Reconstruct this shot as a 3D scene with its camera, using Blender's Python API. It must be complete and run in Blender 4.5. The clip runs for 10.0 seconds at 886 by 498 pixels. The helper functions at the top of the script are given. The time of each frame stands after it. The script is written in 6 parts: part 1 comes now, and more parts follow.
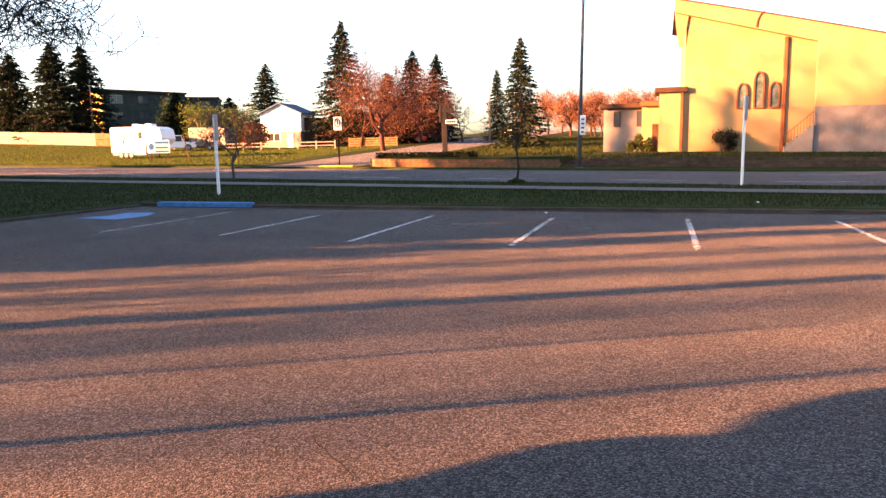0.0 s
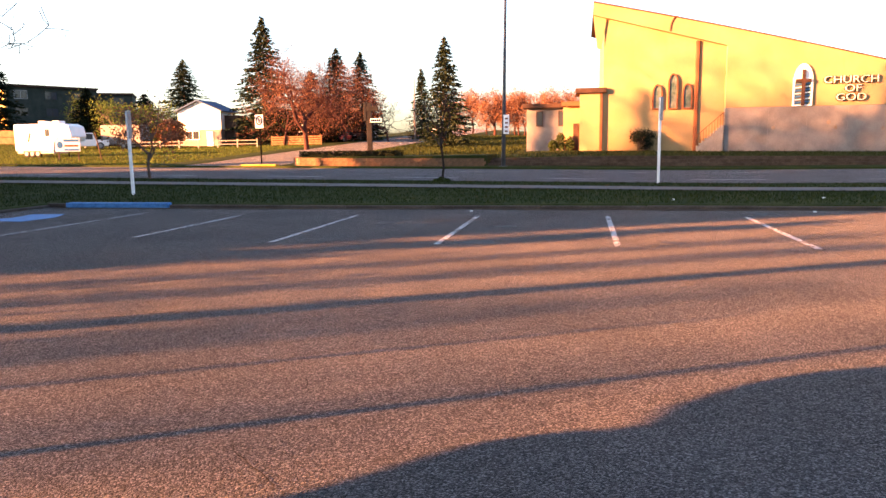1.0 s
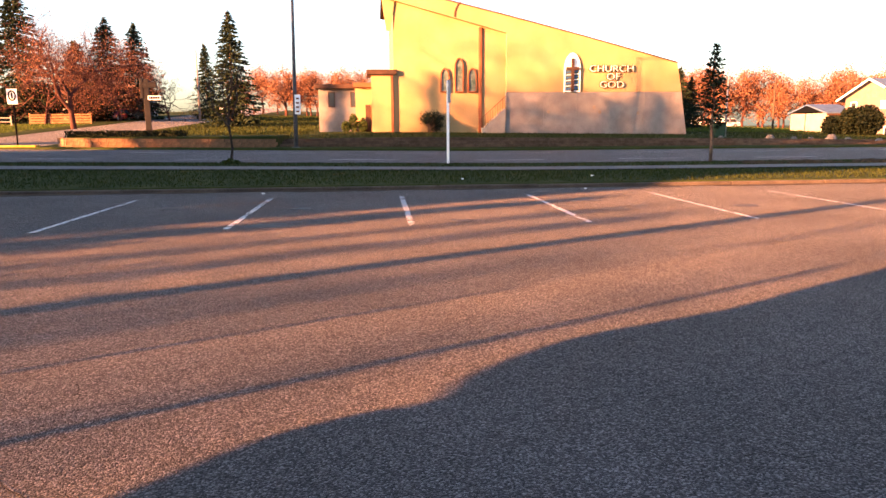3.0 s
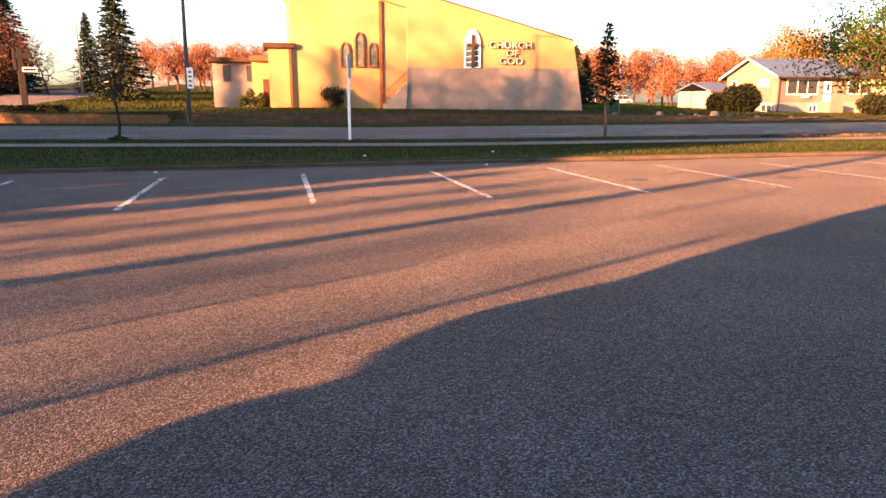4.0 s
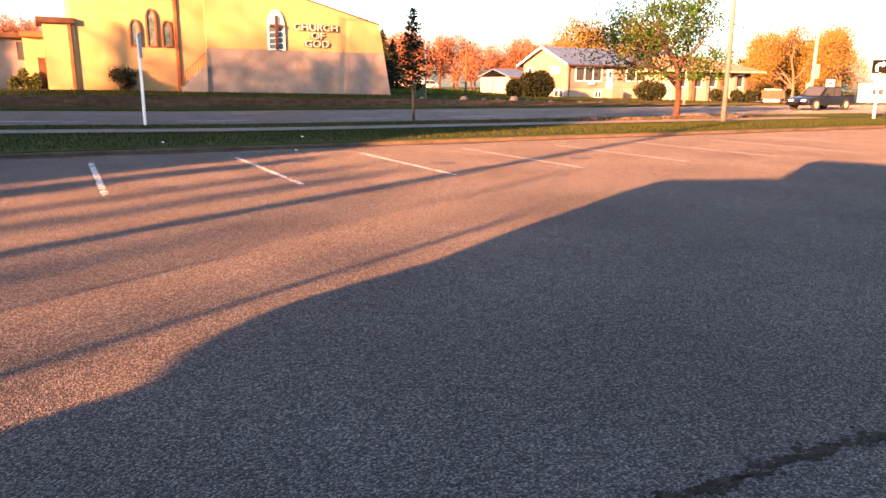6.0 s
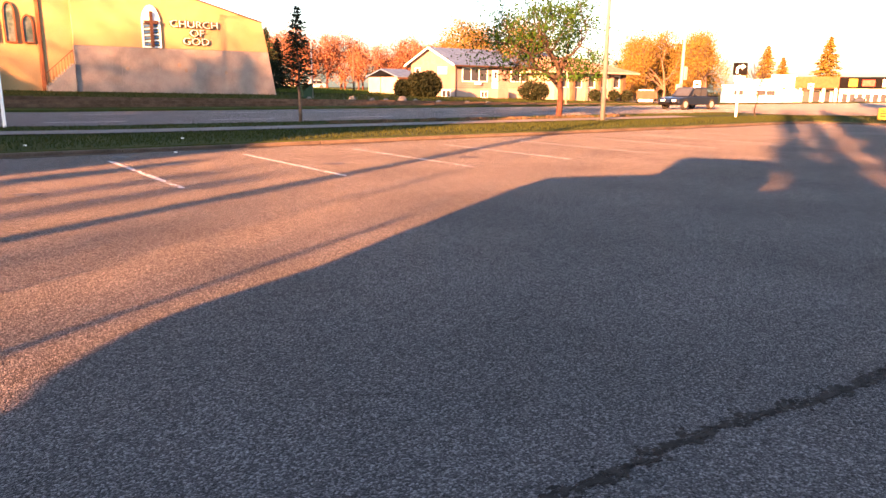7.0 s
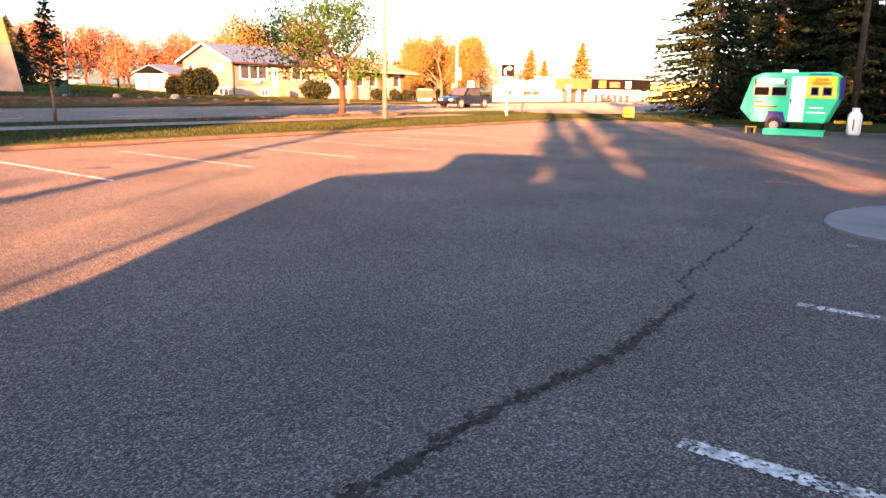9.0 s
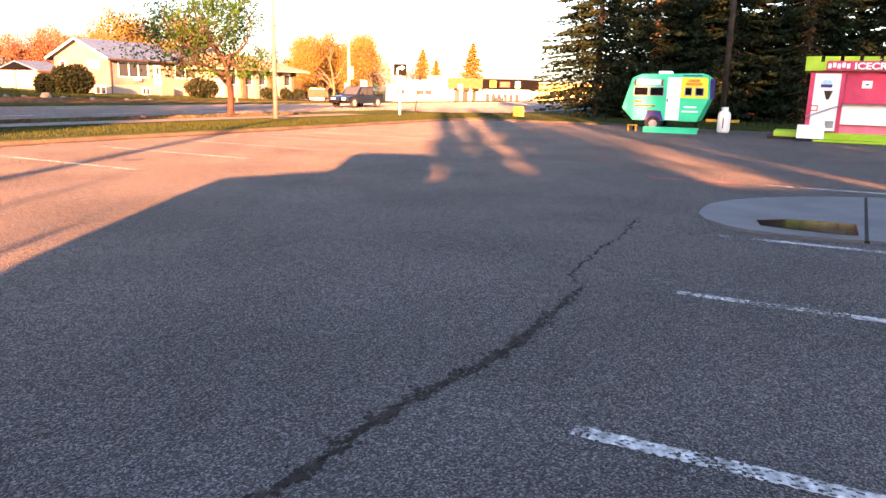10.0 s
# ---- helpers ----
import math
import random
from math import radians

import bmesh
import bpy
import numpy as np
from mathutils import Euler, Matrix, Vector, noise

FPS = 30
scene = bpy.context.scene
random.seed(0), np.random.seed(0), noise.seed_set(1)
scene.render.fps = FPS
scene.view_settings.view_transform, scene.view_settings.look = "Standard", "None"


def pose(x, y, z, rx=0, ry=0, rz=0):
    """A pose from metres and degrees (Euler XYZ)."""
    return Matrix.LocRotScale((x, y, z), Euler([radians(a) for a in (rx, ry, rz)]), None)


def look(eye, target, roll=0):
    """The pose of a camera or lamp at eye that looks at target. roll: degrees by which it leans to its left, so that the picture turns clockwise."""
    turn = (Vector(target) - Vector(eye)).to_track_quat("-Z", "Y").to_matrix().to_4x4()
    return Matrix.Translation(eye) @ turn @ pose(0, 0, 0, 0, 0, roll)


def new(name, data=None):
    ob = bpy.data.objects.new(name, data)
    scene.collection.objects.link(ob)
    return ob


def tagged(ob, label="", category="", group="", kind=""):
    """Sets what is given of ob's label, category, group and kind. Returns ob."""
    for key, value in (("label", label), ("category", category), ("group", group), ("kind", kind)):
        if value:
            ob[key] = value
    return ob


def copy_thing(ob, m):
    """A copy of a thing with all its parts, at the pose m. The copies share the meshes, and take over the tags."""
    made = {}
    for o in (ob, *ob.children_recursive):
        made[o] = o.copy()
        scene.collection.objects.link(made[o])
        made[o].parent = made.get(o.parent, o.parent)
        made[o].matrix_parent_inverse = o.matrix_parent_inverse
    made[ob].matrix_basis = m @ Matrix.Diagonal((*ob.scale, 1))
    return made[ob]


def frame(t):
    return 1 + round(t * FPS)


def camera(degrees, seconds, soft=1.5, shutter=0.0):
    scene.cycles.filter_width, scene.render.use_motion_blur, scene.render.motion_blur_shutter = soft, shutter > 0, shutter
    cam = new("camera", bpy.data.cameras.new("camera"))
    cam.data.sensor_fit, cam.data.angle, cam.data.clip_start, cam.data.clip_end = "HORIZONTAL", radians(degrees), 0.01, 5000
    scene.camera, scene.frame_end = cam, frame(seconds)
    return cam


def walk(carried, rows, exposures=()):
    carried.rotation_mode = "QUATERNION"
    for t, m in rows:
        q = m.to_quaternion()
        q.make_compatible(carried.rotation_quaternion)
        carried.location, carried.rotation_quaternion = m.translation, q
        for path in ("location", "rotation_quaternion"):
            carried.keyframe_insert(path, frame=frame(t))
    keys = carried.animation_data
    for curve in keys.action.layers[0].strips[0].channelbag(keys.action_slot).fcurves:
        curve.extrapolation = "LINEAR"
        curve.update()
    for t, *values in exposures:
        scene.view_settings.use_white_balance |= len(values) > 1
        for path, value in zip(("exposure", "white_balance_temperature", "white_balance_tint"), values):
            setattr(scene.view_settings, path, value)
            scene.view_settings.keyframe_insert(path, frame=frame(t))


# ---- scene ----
cam = camera(64.0, 10.0)
PATH = [
    (0, (-0.723, 0.138, 1.48), (-1.306, 2.031, 1.201), -0.9),
    (0.5, (-0.715, 0.186, 1.472), (-1.202, 2.105, 1.191), -0.8),
    (1, (-0.715, 0.195, 1.474), (-1.098, 2.137, 1.189), -0.8),
    (1.5, (-0.719, 0.215, 1.47), (-0.956, 2.18, 1.182), -0.7),
    (2, (-0.71, 0.256, 1.459), (-0.813, 2.232, 1.167), -0.6),
    (2.5, (-0.702, 0.279, 1.454), (-0.661, 2.255, 1.144), -0.5),
    (4, (-0.684, 0.248, 1.469), (-0.241, 2.155, 1.061), -0.1),
    (4.5, (-0.678, 0.248, 1.466), (-0.109, 2.116, 1.036), 0.0),
    (5, (-0.674, 0.23, 1.475), (0.009, 2.056, 1.033), 0.2),
    (6.5, (-0.626, 0.304, 1.476), (0.421, 1.948, 1.028), 0.5),
    (7, (-0.602, 0.321, 1.469), (0.572, 1.877, 1.023), 0.6),
    (7.5, (-0.609, 0.315, 1.474), (0.688, 1.771, 1.029), 0.8),
    (8, (-0.59, 0.32, 1.464), (0.815, 1.672, 1.021), 0.9),
    (8.5, (-0.589, 0.307, 1.47), (0.909, 1.557, 1.029), 1.0),
    (9, (-0.574, 0.304, 1.469), (1.008, 1.446, 1.028), 1.1),
    (9.5, (-0.574, 0.296, 1.47), (1.086, 1.321, 1.032), 1.2),
    (10, (-0.573, 0.29, 1.474), (1.16, 1.187, 1.037), 1.3),
]
walk(cam, [(t, look(eye, target, roll)) for t, eye, target, roll in PATH], [(0, 3.55, 6250, 22), (2.5, 3.45, 6250, 22), (5, 3.52, 6250, 22), (7, 3.7, 6180, 22), (10, 4.0, 6120, 22)])

# ---- light ----
SUN_EL, SUN_AZ = 12.0, math.atan2(-0.4726, -0.8813)      # the way to the sun, from +x
SUN_WAY = Vector((math.cos(SUN_AZ) * math.cos(radians(SUN_EL)), math.sin(SUN_AZ) * math.cos(radians(SUN_EL)), math.sin(radians(SUN_EL))))
world = bpy.data.worlds.new("world")
scene.world = world
world.use_nodes = True
sky = world.node_tree.nodes.new("ShaderNodeTexSky")
sky.sky_type, sky.sun_disc = "NISHITA", False
sky.sun_elevation, sky.sun_rotation = radians(SUN_EL), math.pi / 2 - SUN_AZ
sky.air_density, sky.dust_density, sky.ozone_density = 1.0, 2.2, 1.0
back = world.node_tree.nodes["Background"]
back.inputs["Strength"].default_value = 0.056
world.node_tree.links.new(sky.outputs[0], back.inputs["Color"])
sun_data = bpy.data.lights.new("sun", "SUN")
sun_data.energy, sun_data.angle, sun_data.color = 8.0, radians(0.55), (1.0, 0.375, 0.112)
sun = new("sun", sun_data)
sun.matrix_world = look(SUN_WAY * 100, (0, 0, 0))


# ---- materials ----
def surf(name, a, b, scale=3.0, rough=0.8, bump=0.2, fine=60.0, metal=0.0, detail=4.0, dist=0.01, vary=0.0, spec=0.12, grain=0.25):
    """Two colours mixed by coarse noise, fine grain on top, relief from the grain."""
    m = bpy.data.materials.new(name)
    m.use_nodes = True
    nt = m.node_tree
    n, l = nt.nodes, nt.links
    p = n["Principled BSDF"]
    tc = n.new("ShaderNodeTexCoord")
    n1 = n.new("ShaderNodeTexNoise")
    n1.inputs["Scale"].default_value, n1.inputs["Detail"].default_value = scale, detail
    n2 = n.new("ShaderNodeTexNoise")
    n2.inputs["Scale"].default_value, n2.inputs["Detail"].default_value = fine, 3.0
    for q in (n1, n2):
        l.new(tc.outputs["Object"], q.inputs["Vector"])
    r = n.new("ShaderNodeValToRGB")
    r.color_ramp.elements[0].position, r.color_ramp.elements[1].position = 0.33, 0.67
    r.color_ramp.elements[0].color, r.color_ramp.elements[1].color = (*a, 1), (*b, 1)
    l.new(n1.outputs["Fac"], r.inputs["Fac"])
    hsv = n.new("ShaderNodeHueSaturation")
    l.new(r.outputs["Color"], hsv.inputs["Color"])
    mr = n.new("ShaderNodeMapRange")
    mr.inputs["From Min"].default_value, mr.inputs["From Max"].default_value = 0.3, 0.7
    mr.inputs["To Min"].default_value, mr.inputs["To Max"].default_value = 1 - grain, 1 + grain
    l.new(n2.outputs["Fac"], mr.inputs["Value"])
    val = mr.outputs["Result"]
    if vary:
        info = n.new("ShaderNodeObjectInfo")
        geo = n.new("ShaderNodeNewGeometry")
        add = n.new("ShaderNodeMath")
        add.operation = "ADD"
        l.new(info.outputs["Random"], add.inputs[0])
        l.new(geo.outputs["Random Per Island"], add.inputs[1])
        v = n.new("ShaderNodeMapRange")
        v.inputs["From Max"].default_value = 2.0
        v.inputs["To Min"].default_value, v.inputs["To Max"].default_value = 1 - vary, 1 + vary
        l.new(add.outputs[0], v.inputs["Value"])
        mul = n.new("ShaderNodeMath")
        mul.operation = "MULTIPLY"
        l.new(val, mul.inputs[0])
        l.new(v.outputs["Result"], mul.inputs[1])
        val = mul.outputs[0]
    l.new(val, hsv.inputs["Value"])
    l.new(hsv.outputs["Color"], p.inputs["Base Color"])
    p.inputs["Roughness"].default_value, p.inputs["Metallic"].default_value = rough, metal
    p.inputs["Specular IOR Level"].default_value = spec
    if bump:
        bp = n.new("ShaderNodeBump")
        bp.inputs["Strength"].default_value, bp.inputs["Distance"].default_value = bump, dist
        l.new(n2.outputs["Fac"], bp.inputs["Height"])
        l.new(bp.outputs["Normal"], p.inputs["Normal"])
    return m


def leafy(name, a, b, trans=0.35):
    """Leaves and needles: colour by clump, some light through them."""
    m = bpy.data.materials.new(name)
    m.use_nodes = True
    n, l = m.node_tree.nodes, m.node_tree.links
    p = n["Principled BSDF"]
    geo = n.new("ShaderNodeNewGeometry")
    r = n.new("ShaderNodeValToRGB")
    r.color_ramp.elements[0].color, r.color_ramp.elements[1].color = (*a, 1), (*b, 1)
    l.new(geo.outputs["Random Per Island"], r.inputs["Fac"])
    l.new(r.outputs["Color"], p.inputs["Base Color"])
    p.inputs["Roughness"].default_value = 0.8
    p.inputs["Specular IOR Level"].default_value = 0.05
    if trans:
        t = n.new("ShaderNodeBsdfTranslucent")
        l.new(r.outputs["Color"], t.inputs["Color"])
        mix = n.new("ShaderNodeMixShader")
        mix.inputs[0].default_value = trans
        l.new(p.outputs[0], mix.inputs[1])
        l.new(t.outputs[0], mix.inputs[2])
        l.new(mix.outputs[0], n["Material Output"].inputs["Surface"])
    return m


def glassy(name, col, rough=0.08, spec=0.35):
    m = bpy.data.materials.new(name)
    m.use_nodes = True
    p = m.node_tree.nodes["Principled BSDF"]
    p.inputs["Base Color"].default_value = (*col, 1)
    p.inputs["Roughness"].default_value = rough
    p.inputs["Specular IOR Level"].default_value = spec
    return m


def asphalt(name, dark, light, stain, glare_sheen=0.0):
    """Worn asphalt: exposed aggregate, dark pits, broad patches, strong relief; sheen adds low-sun brightness."""
    m = bpy.data.materials.new(name)
    m.use_nodes = True
    n, l = m.node_tree.nodes, m.node_tree.links
    p = n["Principled BSDF"]
    tc = n.new("ShaderNodeTexCoord")
    vo = n.new("ShaderNodeTexVoronoi")
    vo.inputs["Scale"].default_value = 112.0
    big = n.new("ShaderNodeTexNoise")
    big.inputs["Scale"].default_value, big.inputs["Detail"].default_value = 0.5, 6.0
    mid = n.new("ShaderNodeTexNoise")
    mid.inputs["Scale"].default_value, mid.inputs["Detail"].default_value = 60.0, 6.0
    for q in (vo, big, mid):
        l.new(tc.outputs["Object"], q.inputs["Vector"])
    r = n.new("ShaderNodeValToRGB")
    r.color_ramp.elements[0].position, r.color_ramp.elements[1].position = 0.28, 0.72
    r.color_ramp.elements[0].color, r.color_ramp.elements[1].color = (*dark, 1), (*light, 1)
    stone = r.color_ramp.elements.new(0.93)
    stone.color = (*[min(1, 3.2 * q) for q in light], 1)
    sep = n.new("ShaderNodeSeparateColor")
    l.new(vo.outputs["Color"], sep.inputs["Color"])
    mixv = n.new("ShaderNodeMath")
    mixv.operation = "MULTIPLY_ADD"
    mixv.inputs[1].default_value = 0.72
    l.new(sep.outputs[0], mixv.inputs[0])
    sc = n.new("ShaderNodeMath")
    sc.operation = "MULTIPLY"
    sc.inputs[1].default_value = 0.34
    l.new(mid.outputs["Fac"], sc.inputs[0])
    l.new(sc.outputs[0], mixv.inputs[2])
    l.new(mixv.outputs[0], r.inputs["Fac"])
    st = n.new("ShaderNodeMix")
    st.data_type, st.blend_type = "RGBA", "MULTIPLY"
    st.inputs["Factor"].default_value = 1.0
    r2 = n.new("ShaderNodeValToRGB")
    r2.color_ramp.elements[0].position, r2.color_ramp.elements[1].position = 0.36, 0.62
    r2.color_ramp.elements[0].color, r2.color_ramp.elements[1].color = (*stain, 1), (1, 1, 1, 1)
    l.new(big.outputs["Fac"], r2.inputs["Fac"])
    l.new(r.outputs["Color"], st.inputs[6])
    l.new(r2.outputs["Color"], st.inputs[7])
    pit = n.new("ShaderNodeTexNoise")
    pit.inputs["Scale"].default_value, pit.inputs["Detail"].default_value, pit.inputs["Roughness"].default_value = 9.0, 8.0, 0.75
    l.new(tc.outputs["Object"], pit.inputs["Vector"])
    r3 = n.new("ShaderNodeValToRGB")
    r3.color_ramp.elements[0].position, r3.color_ramp.elements[1].position = 0.33, 0.43
    r3.color_ramp.elements[0].color, r3.color_ramp.elements[1].color = (0.45, 0.44, 0.43, 1), (0.95, 0.95, 0.95, 1)
    scuff = r3.color_ramp.elements.new(0.68)
    scuff.color = (1.35, 1.34, 1.32, 1)
    l.new(pit.outputs["Fac"], r3.inputs["Fac"])
    st2 = n.new("ShaderNodeMix")
    st2.data_type, st2.blend_type = "RGBA", "MULTIPLY"
    st2.inputs["Factor"].default_value = 1.0
    l.new(st.outputs[2], st2.inputs[6])
    l.new(r3.outputs["Color"], st2.inputs[7])
    l.new(st2.outputs[2], p.inputs["Base Color"])
    p.inputs["Roughness"].default_value = 0.9
    p.inputs["Diffuse Roughness"].default_value = 1.0
    # Sheen brightens grazing views in place of sunlight thrown back by rough stone.
    sheen_by_grain = n.new("ShaderNodeMapRange")
    sheen_by_grain.inputs["From Min"].default_value, sheen_by_grain.inputs["From Max"].default_value = 0.42, 0.92
    sheen_by_grain.inputs["To Min"].default_value, sheen_by_grain.inputs["To Max"].default_value = 0.25 * glare_sheen, glare_sheen
    l.new(mixv.outputs[0], sheen_by_grain.inputs["Value"])
    l.new(sheen_by_grain.outputs["Result"], p.inputs["Sheen Weight"])
    p.inputs["Sheen Roughness"].default_value = 0.45
    p.inputs["Sheen Tint"].default_value = (1.0, 0.93, 0.86, 1)
    p.inputs["Specular IOR Level"].default_value = 0.12
    hgt = n.new("ShaderNodeMath")
    hgt.operation = "MULTIPLY_ADD"
    hgt.inputs[1].default_value = -0.55
    l.new(vo.outputs["Distance"], hgt.inputs[0])
    l.new(mid.outputs["Fac"], hgt.inputs[2])
    bp = n.new("ShaderNodeBump")
    bp.inputs["Strength"].default_value, bp.inputs["Distance"].default_value = 1.0, 0.06
    l.new(hgt.outputs[0], bp.inputs["Height"])
    l.new(bp.outputs["Normal"], p.inputs["Normal"])
    return m


